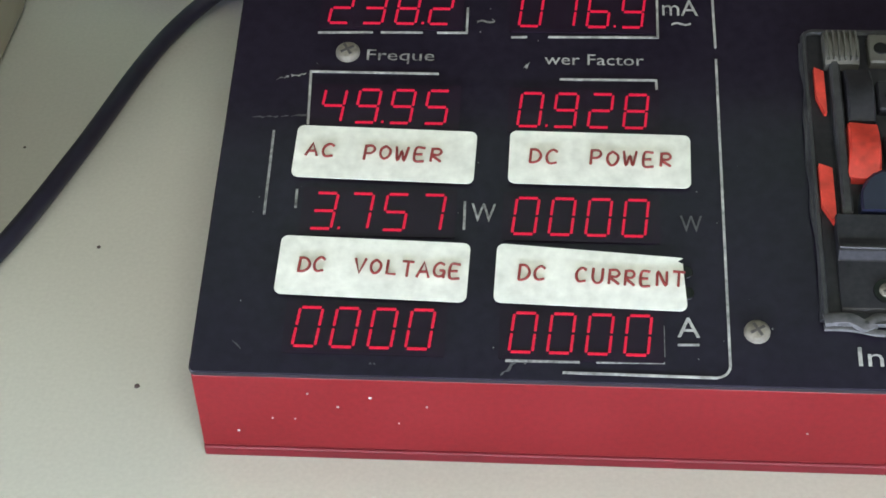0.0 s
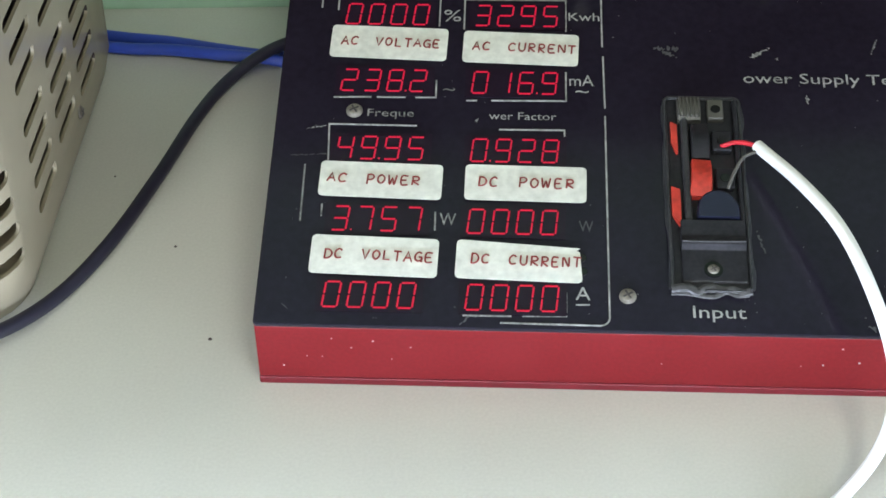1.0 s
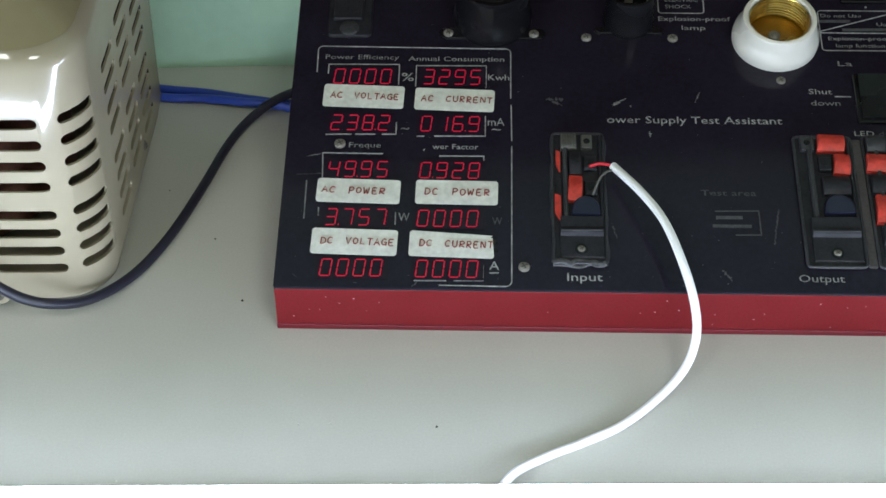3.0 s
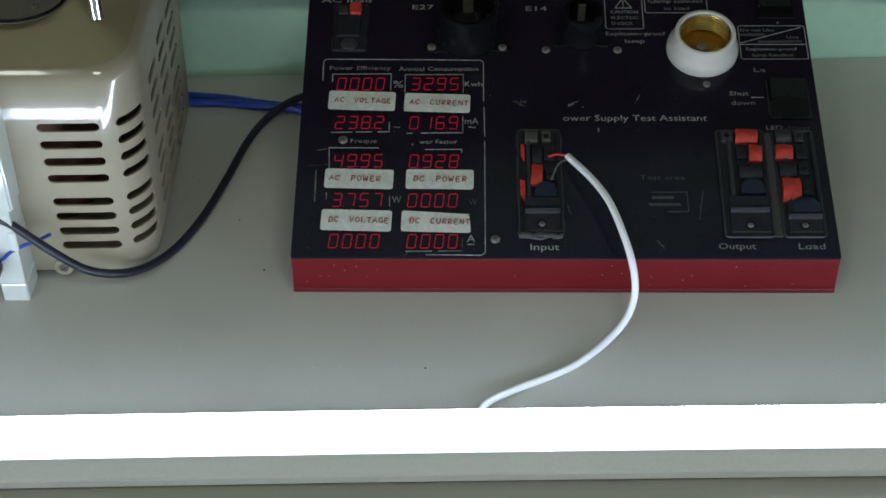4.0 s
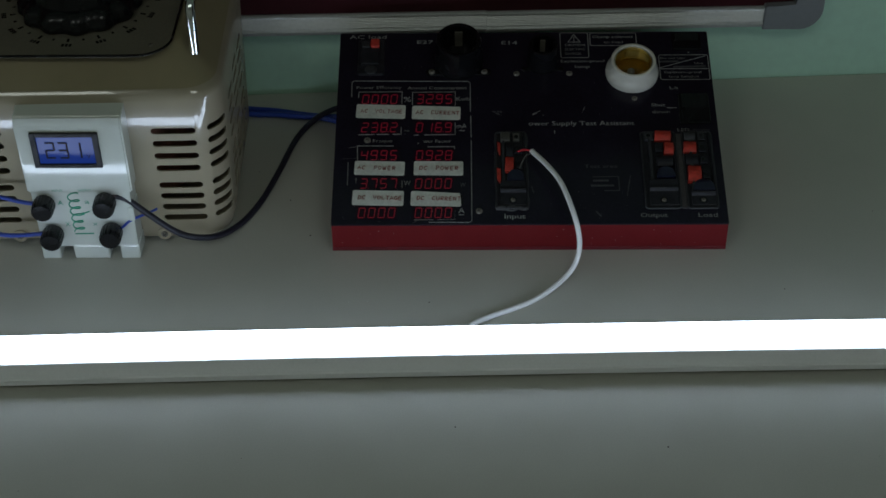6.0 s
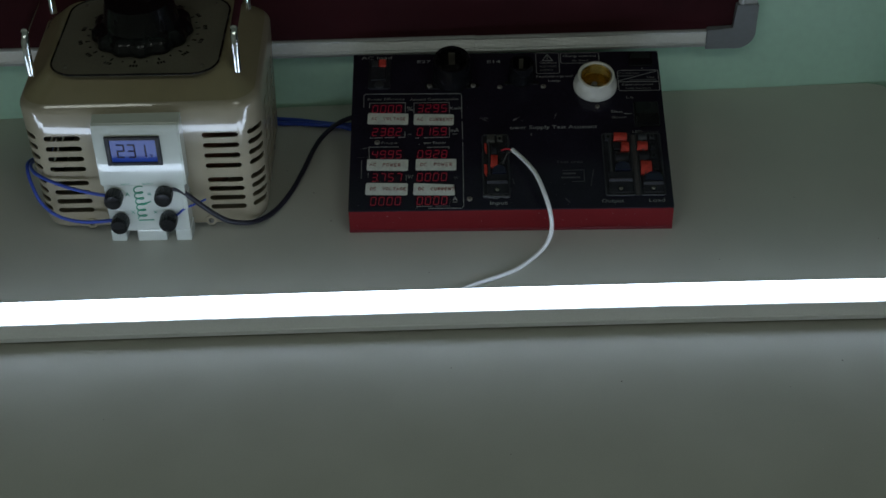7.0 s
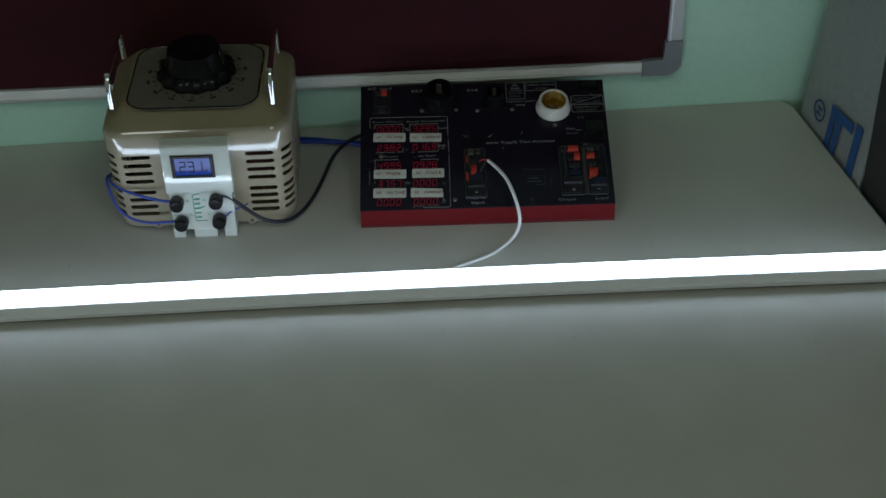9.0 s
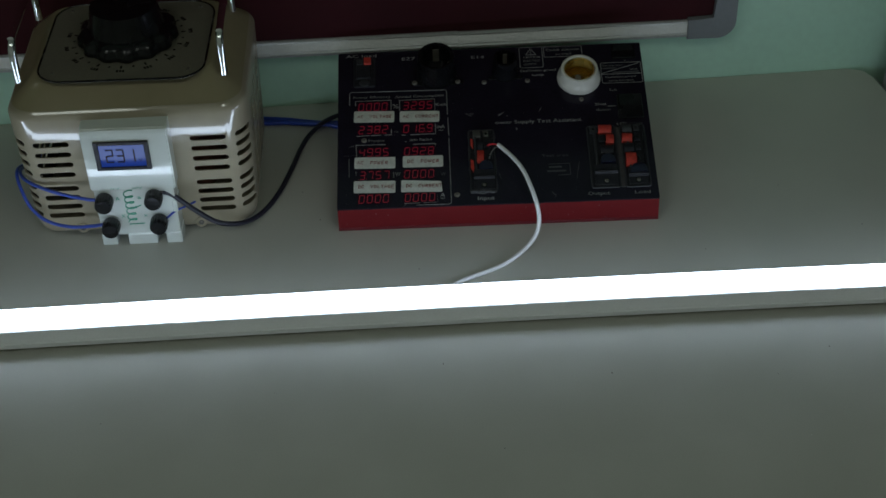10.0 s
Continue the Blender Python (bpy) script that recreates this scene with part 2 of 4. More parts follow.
def flat_line(bm, a, b, width, m, lift=0.0003):
    """A printed line as a thin proud bar."""
    a, b = Vector((*a, 0)), Vector((*b, 0))
    d = (b - a).normalized() * width / 2
    s = Vector((-d.y, d.x, 0))
    pts = [a - d - s, b + d - s, b + d + s, a - d + s]
    add_rings(bm, [[m @ (p + Vector((0, 0, z))) for p in pts] for z in (lift * 0.2, lift)], cap_start=False)


# Angles of the fittings against the desk: the wall and table run three degrees off the instrument.
ROOM = pose(0, 0.2372, 0, 0, 0, 2.98)
# The end of the table runs askew to the wall; the board and cabinet beyond it follow that line.
TABLE_END = pose(0.5903, 0.2672, 0, 0, 0, 12.5)
TILT = 18.0
FRONT_H, SLOPE, WIDE = 0.0275, 0.2017, 0.32
PANEL = pose(0, 0, FRONT_H, TILT, 0, 0)
# Fittings on the panel: their grid begins a little before the front edge and is slightly closer set up the slope.
FACE = PANEL @ pose(0, -0.0027, 0) @ Matrix.Diagonal((1, 0.966, 1, 1))


# ---- structure ----
def structure(name, bm, mat, label, category, smooth=False):
    return tagged(link_mesh(name, bm, mat, None, "", smooth), label, category, "", "structure")


structure("wall_north", box((-2.2, 0, -0.75), (2.2, 0.12, 2.0), ROOM), M_WALL, "mint green painted wall behind the table", "wall")
structure("wall_south", box((-2.2, -3.42, -0.75), (2.2, -3.3, 2.0), ROOM), M_WALL_PLAIN, "pale painted wall closing the room", "wall")
structure("wall_east", box((2.2, -3.42, -0.75), (2.32, 0.12, 2.0), ROOM), M_WALL_PLAIN, "pale painted side wall", "wall")
structure("wall_west", box((-2.32, -3.42, -0.75), (-2.2, 0.12, 2.0), ROOM), M_WALL_PLAIN, "pale painted side wall", "wall")
structure("floor", box((-2.4, -3.5, -0.85), (2.4, 0.2, -0.75), ROOM), M_FLOOR, "grey tiled floor under the table", "floor")
structure("ceiling", box((-2.4, -3.5, 2.0), (2.4, 0.2, 2.1), ROOM), M_CEILING, "plain white ceiling", "ceiling")


def work_table():
    t = thing("work_table", "light grey laminate work table pushed against the wall", "table", kind="structure")
    back_left, front_left = ROOM @ Vector((-1.25, -0.001, 0)), ROOM @ Vector((-1.25, -0.80, 0))
    end = TABLE_END.to_3x3() @ Vector((0, -1, 0))
    along = ROOM.to_3x3() @ Vector((1, 0, 0))
    corner = TABLE_END.translation.copy()
    front_right = corner + end * 0.83
    r = 0.022
    outline = [front_left, front_right, corner + end * r, corner + end * 0.007 - along * 0.005, corner - along * r + end * 0.0006, back_left]
    bm = bmesh.new()
    add_rings(bm, [[(p.x, p.y, z) for p in outline] for z in (-0.024, 0.0)])
    part("tabletop", bm, M_TABLE, t)
    bm = bmesh.new()
    band = [TABLE_END @ Vector(p) for p in ((0.0005, -0.83, 0), (0.002, -0.83, 0), (0.002, -r, 0), (0.0005, -r, 0))]
    add_rings(bm, [[(p.x, p.y, z) for p in band] for z in (-0.0235, -0.0004)])
    part("edge_band", bm, M_TABLE_EDGE, t, "dark plastic edge band")
    for x in (-1.2, 0.57):
        for y in (-0.74, -0.06):
            part("leg", box((x, y - 0.02, -0.75), (x + 0.04, y + 0.02, -0.025), ROOM, 0.003), M_GREY_PLASTIC, t)


work_table()


def pinboard():
    b = thing("pinboard", "dark maroon felt pinboard with an aluminium frame, hung on the wall", "board")
    hung = ROOM @ pose(0, 0, 0, 0, 0.8, 0)
    x0, x1, z0, z1 = -1.3, 0.430, 0.0695, 0.593
    w, d = 0.0200, 0.016
    part("felt", box((x0 + 0.01, -0.0115, z0 + 0.01), (x1 - 0.01, -0.002, z1 - 0.01), hung), M_FELT, b)

    def rail(a0, a1, c, upright):
        """A grooved extrusion: two ridges with a shallow channel between."""
        bm = bmesh.new()
        prof = [(0, 0), (0, d - 0.002), (0.002, d), (0.0045, d + 0.0008), (0.006, d - 0.0012)]
        prof += [(0.0066 + 0.00085 * i, d - (0.0006 if i % 2 else 0.0012)) for i in range(14)] + [(0.0188, d - 0.0008), (w, d - 0.003), (w, 0)]
        rings = []
        for a in (a0, a1):
            ring = []
            for k, h in prof:
                p = (c + k, -0.001 - h, a) if upright else (a, -0.001 - h, c + k)
                ring.append(hung @ Vector(p))
            rings.append(ring)
        add_rings(bm, rings)
        return bm

    part("bottom_rail", rail(x0 + 0.05, 0.1265, z0 + 0.0006, False), M_ALU, b)
    part("bottom_rail", rail(0.1267, x1 - 0.048, z0, False), M_ALU, b)
    part("top_rail", rail(x0 + 0.05, x1 - 0.048, z1 - w, False), M_ALU, b)
    part("side_rail", rail(z0 + 0.048, z1 - 0.048, x1 - w, True), M_ALU, b)
    part("side_rail", rail(z0 + 0.048, z1 - 0.048, x0, True), M_ALU, b)
    for cx, cz, sx, sz in ((x1, z0, -1, 1), (x1, z1, -1, -1), (x0, z0, 1, 1), (x0, z1, 1, -1)):
        r, leg, wide = 0.02, 0.052, 0.0228
        pts = [(leg, wide), (wide + 0.001, wide + 0.001), (wide, leg), (-0.001, leg)]
        pts += [(-0.001 + r - r * math.cos(radians(a)), -0.001 + r - r * math.sin(radians(a))) for a in range(0, 91, 15)]
        pts += [(leg, -0.001)]
        bm = bmesh.new()
        add_rings(bm, [[hung @ Vector((cx + sx * x, -h, cz + sz * z)) for x, z in pts] for h in (0.0, 0.0175, 0.019)])
        bmesh.ops.bevel(bm, geom=[e for e in bm.edges if e.calc_length() > 0.01], offset=0.0008, segments=2, affect="EDGES")
        part("corner_cap", bm, M_GREY_PLASTIC, b, "grey plastic corner cap")


pinboard()


# ---- ceiling lights: unseen, added to give the room its general light ----
def added_ceiling_light(x, y):
    f = thing("added_ceiling_light", "square white ceiling panel light, unseen, added for general light", "ceiling light", (x, y, 2.0), "ceiling panel lights")
    bm = bmesh.new()
    for lo, hi in (((-0.32, -0.32, -0.03), (-0.3, 0.32, 0)), ((0.3, -0.32, -0.03), (0.32, 0.32, 0)),
                   ((-0.3, -0.32, -0.03), (0.3, -0.3, 0)), ((-0.3, 0.3, -0.03), (0.3, 0.32, 0))):
        add_box(bm, lo, hi)
    part("frame", bm, M_WHITE_ABS, f)
    part("diffuser", box((-0.298, -0.298, -0.02), (0.298, 0.298, -0.014)), M_LAMP_PANEL, f)
    lamp = bpy.data.lights.new("panel_glow", "AREA")
    lamp.shape, lamp.size, lamp.energy, lamp.color = "SQUARE", 0.58, PANEL_WATTS, (0.90, 1.0, 0.86)
    ob = new("panel_glow", lamp)
    ob.matrix_world = pose(x, y, 1.965)


added_ceiling_light(-0.86, -1.55)
# Second panel, added on the right to weaken the shadows of the first
added_ceiling_light(0.78, -1.45)


# ---- LED batten ----
def led_batten():
    s = thing("led_batten", "lit white LED tube batten lying across the table", "LED light", (0, -0.1503, 0))
    m = pose(0, 0, 0, 0, 0, 1.36)
    x0, x1 = -0.57, 0.675

    def along(profile, a, b):
        """The section swept along the slightly bowed length."""
        rings = []
        for i in range(25):
            x = a + (b - a) * i / 24
            bow = 0.004 * (1 - ((x - 0.1) / 0.53) ** 2)
            rings.append([m @ Vector((x, y + bow - 0.0025, z)) for y, z in profile])
        return rings

    prof = [(0.022, 0.0), (0.022, 0.0040), (-0.0055, 0.0044), (-0.0052, 0.0076), (-0.0060, 0.0082), (-0.0058, 0.0092), (-0.0044, 0.0098), (0.0006, 0.0195), (0.0296, 0.0195), (0.03, 0.0026), (0.027, 0.0020), (0.027, 0.0)]
    bm = bmesh.new()
    add_rings(bm, along(prof, x0, x1))
    part("housing", bm, M_HOUSING, s, "pale grey aluminium housing")
    dome = [(0.015 + 0.0112 * math.cos(radians(a)), 0.0196 + 0.0116 * math.sin(radians(a)) ** 0.9) for a in range(0, 181, 12)]
    bm = bmesh.new()
    add_rings(bm, along(dome, x0 + 0.012, x1 - 0.012))
    part("diffuser", bm, M_DIFFUSER, s, "glowing white diffuser", smooth=True)
    for a, b in ((x0 - 0.003, x0 + 0.0118), (x1 - 0.0118, x1 + 0.003)):
        part("end_cap", box((a, -0.0085, 0.0003), (b, 0.0275, 0.036), m, 0.002), M_WHITE_ABS, s)


led_batten()


# ---- power supply tester ----
SEGMENTS = {"0": "abcdef", "1": "bc", "2": "abged", "3": "abgcd", "4": "fgbc", "5": "afgcd", "6": "afgedc", "7": "abc", "8": "abcdefg", "9": "abcdfg"}


def display_digit(parent, char, x, y, w, h, dot=False):
    """A dark digit body with its lit segments, each a slanted bar of three light spots."""
    slant, th = 0.10, w * 0.118

    def place(u, v, z):
        return FACE @ Vector((x + u + slant * v, y + v, z))

    bm = bmesh.new()
    pts = [(-w * 0.25, -h * 0.1), (w * 1.25, -h * 0.1), (w * 1.25, h * 1.1), (-w * 0.25, h * 1.1)]
    add_rings(bm, [[place(u, v, z) for u, v in pts] for z in (0.00052, 0.0006)], cap_start=False)
    digit = part("digit", bm, M_DISPLAY, parent, "seven-segment digit glowing red")
    spots = {"a": ((0, 1), (1, 1)), "b": ((1, 1), (1, 0.5)), "c": ((1, 0.5), (1, 0)), "d": ((0, 0), (1, 0)),
             "e": ((0, 0.5), (0, 0)), "f": ((0, 1), (0, 0.5)), "g": ((0, 0.5), (1, 0.5))}
    for s in SEGMENTS[char]:
        (ax, ay), (bx, by) = spots[s]
        a, b = Vector((ax * w, ay * h)), Vector((bx * w, by * h))
        d = (b - a).normalized()
        length = (b - a).length - th * 1.3
        a = a + d * th * 0.65
        n = Vector((-d.y, d.x)) * th / 2
        prof = [(0.0, 0.75), (0.05, 1), (0.29, 1), (0.333, 0.45), (0.376, 1), (0.624, 1), (0.667, 0.45), (0.71, 1), (0.95, 1), (1.0, 0.75)]
        ring = [a + d * length * k + n * e for k, e in prof] + [a + d * length * k - n * e for k, e in prof[::-1]]
        bm = bmesh.new()
        add_rings(bm, [[place(p.x, p.y, z) for p in ring] for z in (0.0006, 0.0009)], cap_start=False)
        part("segment", bm, M_DIGIT, digit)
    if dot:
        bm = bmesh.new()
        add_rings(bm, [[place(w * 1.3 + u * th, v * th, z) for u, v in ((0, 0), (0.9, 0), (0.9, 0.9), (0, 0.9))] for z in (0.0006, 0.0009)], cap_start=False)
        part("decimal_point", bm, M_DIGIT, digit)


STROKES = {
    "A": "0,0 .45,1 .9,0|.18,.36 .78,.38", "C": ".85,.85 .5,1 .12,.75 .05,.35 .3,.03 .85,.1", "D": ".08,0 .1,.97|.0,.97 .55,.95 .9,.6 .8,.2 .4,.0 .02,.0",
    "E": ".8,1 .1,.98 .1,.02 .85,.0|.1,.5 .65,.52", "G": ".85,.88 .45,1 .1,.7 .1,.25 .45,0 .85,.15 .85,.45 .5,.45|.85,.45 .87,-.08",
    "L": ".1,1 .1,.02 .8,.0", "N": ".08,0 .1,1 .8,.02 .82,1", "O": ".45,1 .1,.75 .08,.3 .42,0 .8,.25 .85,.7 .45,1",
    "P": ".1,0 .12,1|.02,.97 .6,1 .85,.75 .6,.48 .12,.45", "R": ".1,0 .12,1|.02,.97 .6,1 .82,.75 .6,.52 .12,.5 .85,.0",
    "T": ".0,1 .9,.97|.45,.98 .45,0", "U": ".08,1 .08,.3 .4,0 .75,.2 .8,1", "V": ".0,1 .42,0 .85,1", "W": ".0,1 .22,.0 .5,.7 .75,.0 1.0,1",
}


def handwriting(text, x, y, width, height, m, parent, rng):
    """Block capitals drawn with a felt pen."""
    bm = bmesh.new()
    units = sum(1.15 if c == "W" else 1.0 if c != " " else 1.6 for c in text)
    step = width / units
    cx = x
    for c in text:
        if c != " ":
            dy, tw = rng.uniform(-0.05, 0.05) * height, rng.uniform(0.74, 0.84)
            hh = height * rng.uniform(0.93, 1.06)
            for stroke in STROKES[c].split("|"):
                pts = [tuple(float(n) for n in p.split(",")) for p in stroke.split()]
                line = [(cx + u * step * tw + 0.12 * v * step * 0.4, y + dy + (v - 0.5) * hh, 0.00045) for u, v in pts]
                tube(line, 0.00031, per=4 if len(line) > 3 else 2, sides=6, bm=bm, smooth_it=len(line) > 3, m=m)
            cx += step * (1.15 if c == "W" else 1.0)
        else:
            cx += step * 1.6
    return part("handwriting", bm, M_PEN, parent, "red-brown felt pen capitals")


def sticker(parent, x0, y0, x1, y1, text, text_x, text_w, turn, rng, torn=False):
    mid = FACE @ pose((x0 + x1) / 2, (y0 + y1) / 2, 0.0008, 0, 0, turn)
    hx, hy = (x1 - x0) / 2, (y1 - y0) / 2
    outline = rounded_outline(-hx, -hy, hx, hy, 0.0016, 4)
    if torn:
        outline = [(min(x, hx - 0.0012 + 0.0009 * math.sin(y * 2600)) if y > hy * 0.2 else x, y - (0.0016 if x > hx * 0.85 and y > 0 else 0)) for x, y in outline]
    bm = bmesh.new()
    rings = []
    for z, k in ((0.0, 0.0), (0.00022, 0.0)):
        rings.append([mid @ Vector((x, y, z)) for x, y in outline])
    add_rings(bm, rings)
    st = part("sticker", bm, M_STICKER, parent, "white paper sticker with rounded corners, hand-lettered in red")
    handwriting(text, text_x - (x0 + x1) / 2, 0.0002, text_w, 0.0037, mid, st, rng)


def screw(parent, x, y, r, z=0.0, m=None):
    m = (m if m is not None else FACE) @ pose(x, y, z)
    bm = turned([(r, 0), (r * 0.98, r * 0.25), (r * 0.75, r * 0.5), (r * 0.3, r * 0.58)], steps=18, m=m)
    s = part("screw", bm, M_STEEL, parent, "dull steel screw head", smooth=True)
    bm = bmesh.new()
    add_box(bm, (-r * 0.6, -r * 0.11, r * 0.5), (r * 0.6, r * 0.11, r * 0.62), m @ pose(0, 0, 0, 0, 0, 30))
    add_box(bm, (-r * 0.11, -r * 0.6, r * 0.5), (r * 0.11, r * 0.6, r * 0.621), m @ pose(0, 0, 0, 0, 0, 30))
    part("cross_slot", bm, M_GAP_DUST, s)


def spring_terminal(parent, x0, y0, x1, y1, rows, step, glue=False, side_tabs=False):
    """A clip terminal block in a thin dusty rim: levers, sockets with wire holes, a stepped foot, one fixing screw.

    rows: (kind, top, bottom, lever left, lever right, socket left, socket right) as shares of the block."""
    w, h = x1 - x0, y1 - y0

    def X(f):
        return x0 + w * f

    def Y(f):
        return y1 - h * f

    t = part("terminal_block", slab(x0, y0, x1, y1, 0.0, 0.0012, 0.0022, 4, 0.0004, FACE), M_BLACK_DUSTY, parent, "dusty black spring-clip terminal block")
    edge = [(x, y, 0.0016) for x, y in rounded_outline(x0, y0, x1, y1, 0.0022, 4)]
    part("rim", tube(edge + edge[:1], 0.00075, sides=6, smooth_it=False, m=FACE), M_RIM_DUST, t, "dusty moulded rim", smooth=True)
    part("housing_wall", slab(X(0.20), Y(step), X(0.29), Y(0.02), 0.0012, 0.0040, 0.0006, 3, 0.0005, FACE), M_RIM_DUST, t)
    part("housing_wall", slab(X(0.90), Y(step), X(0.96), Y(0.02), 0.0012, 0.0036, 0.0005, 3, 0.0004, FACE), M_BLACK_DUSTY, t)
    # Stepped foot: a shelf under the levers, then the flat that takes the screw
    bm = bmesh.new()
    prof = [(Y(step + 0.005), 0.0012), (Y(step + 0.005), 0.0044), (Y(step + 0.085), 0.0042), (Y(step + 0.105), 0.0046), (Y(step + 0.125), 0.0044), (Y(step + 0.14), 0.0022), (Y(0.955), 0.0019), (Y(0.965), 0.0012)]
    add_rings(bm, [[FACE @ Vector((x, y, z)) for y, z in prof] for x in (X(0.13), X(0.95))])
    bmesh.ops.bevel(bm, geom=bm.edges[:], offset=0.0002, segments=1, affect="EDGES")
    part("housing_foot", bm, M_BLACK_DUSTY, t)
    part("foot_ridge", tube([(X(0.14), Y(step + 0.115), 0.0045), (X(0.5), Y(step + 0.117), 0.0046), (X(0.94), Y(step + 0.113), 0.0045)], 0.00035, sides=6, m=FACE), M_RIM_DUST, t, smooth=True)
    for n, (kind, ta, tb, la, lb, sa, sb) in enumerate(rows):
        yb, ya = Y(ta), Y(tb)
        if kind == "b":
            bm = bmesh.new()
            mid, half = X((la + lb) / 2), w * (lb - la) / 2
            hump = [(mid - half, ya)] + [(mid - half * math.cos(radians(a)), ya + (yb - ya) * (0.25 + 0.75 * math.sin(radians(a)))) for a in range(0, 181, 15)] + [(mid + half, ya)]
            rings = []
            for z, k in ((0.0012, 1.0), (0.0046, 1.0), (0.0052, 0.93)):
                rings.append([FACE @ Vector((mid + (x - mid) * k, ya + (y - ya) * k, z)) for x, y in hump])
            add_rings(bm, rings)
            part("closing_lever", bm, M_NAVY, t, "curved navy lever", smooth=True)
            continue
        mat = {"r": M_ORANGE, "k": M_BLACK_DUSTY, "g": M_GREY_LEVER if glue else M_RIM_DUST}[kind]
        skew = 0.0011 if kind == "r" else 0.0
        m = 7
        rings = []
        for i in range(m + 1):
            f = i / m
            y = ya + (yb - ya) * f
            z = 0.0030 + 0.0024 * math.sin(math.pi * (0.1 + 0.8 * f))
            dx = -skew * (1 - f) ** 2
            xa, xb = X(la) + dx, X(lb) + dx * 0.4
            dip = 0.0005 * math.sin(math.pi * f)
            rings.append([FACE @ Vector(p) for p in ((xa, y, 0.0012), (xa, y, z - 0.0004), (xa + 0.0005, y + skew * 0.3, z), ((xa + xb) / 2, y, z - dip), (xb - 0.0005, y - skew * 0.3, z), (xb, y, z - 0.0004), (xb, y, 0.0012))])
        bm = bmesh.new()
        add_rings(bm, rings)
        lever = part("lever", bm, mat, t, {"r": "orange-red lever", "k": "black lever", "g": "grey lever"}[kind], smooth=True)
        if kind == "g" and glue:
            for i in range(6):
                xx = X(la) + (X(lb) - X(la)) * (i + 0.5) / 6
                part("rib", box((xx - 0.00022, ya + 0.0008, 0.0040), (xx + 0.00022, yb - 0.0008, 0.0056), FACE), M_GREY_LEVER, lever)
        if sa is not None:
            low, high = (ya, yb) if tb - ta < 0.14 else (Y((ta + tb) / 2 + 0.06), Y((ta + tb) / 2 - 0.06))
            socket = part("socket", slab(X(sa), low + 0.0008, X(sb), high - 0.0004, 0.0012, 0.0038, 0.0006, 3, 0.0004, FACE), M_BLACK_DUSTY if n else M_GREY_LEVER if glue else M_RIM_DUST, t)
            cx, cy = X((sa + sb) / 2), (low + high) / 2
            part("wire_hole", turned([(0.0018, 0.0036), (0.0016, 0.0041)], (cx, cy), 14, FACE), M_BLACK, socket)
    if side_tabs:
        for xa, xb, ta, tb in ((0.065, 0.15, 0.145, 0.31), (0.035, 0.15, 0.49, 0.69)):
            bm = bmesh.new()
            pts = [(X(xa), Y(ta)), (X(xa), Y(tb - 0.06)), (X(xb - 0.02), Y(tb)), (X(xb), Y(tb)), (X(xb), Y(ta + 0.015))]
            add_rings(bm, [[FACE @ Vector((x, y, z)) for x, y in pts] for z in (0.0014, 0.0030)])
            part("side_tab", bm, M_ORANGE, t, "orange-red side tab")
    part("screw_well", turned([(0.0031, 0.0019), (0.0030, 0.0024), (0.0024, 0.0024)], (X(0.52), Y(0.9)), 18, FACE), M_BLACK, t)
    screw(t, X(0.52), Y(0.9), 0.0020, 0.0018)
    if glue:
        rng = random.Random(5)
        bm = bmesh.new()
        for k, (off, rad, n) in enumerate(((0.0004, 0.0016, 10), (-0.0011, 0.0009, 8), (0.0018, 0.0008, 9))):
            bead = [(x0 - 0.0004 + (w - 0.001 * k) * i / (n - 1), y0 + off + rng.uniform(-0.0009, 0.0009), 0.0022 + rng.uniform(-0.0006, 0.0008) - 0.0006 * k) for i in range(n)]
            tube(bead, rad, per=4, sides=8, bm=bm, m=FACE @ Matrix.Diagonal((1, 1, 0.6, 1)))
        part("glue_bead", bm, M_GLUE, t, "whitish dried glue along the lower lip", smooth=True)
        for side, n in ((x0 - 0.0003, 12), (x1 + 0.0004, 13)):
            bm = bmesh.new()
            run = [(side + rng.uniform(-0.0004, 0.0005), y0 + 0.001 + (h - 0.004) * i / (n - 1), 0.0004 + rng.uniform(-0.0003, 0.0006)) for i in range(n)]
            tube(run, 0.0008, per=4, sides=8, bm=bm, m=FACE)
            part("glue_run", bm, M_RIM_DUST, t, "thin uneven run of clear glue", smooth=True)


def lamp_socket(parent, x, y, r, h, name, label):
    prof = [(r * 1.06, 0.0), (r * 1.06, h * 0.12), (r, h * 0.18), (r * 0.98, h * 0.9), (r * 0.94, h), (r * 0.82, h), (r * 0.78, h * 0.92), (r * 0.74, h * 0.2)]
    s = part(name, turned(prof, (x, y), 36, FACE), M_BLACK, parent, label, smooth=True)
    for k in range(3):
        a = radians(90 + 120 * k)
        bm = bmesh.new()
        p = FACE @ pose(x + r * 0.7 * math.cos(a), y + r * 0.7 * math.sin(a), 0, 0, 0, math.degrees(a))
        add_box(bm, (-0.0008, -r * 0.17, h * 0.2), (0.0004, r * 0.17, h * 0.8), p)
        part("contact", bm, M_STEEL, s, "metal contact strip")
    part("ear", slab(x - r * 1.42, y - r * 0.80, x + r * 1.42, y - r * 0.42, 0, 0.0014, r * 0.18, 5, 0.0005, FACE), M_BLACK, s)


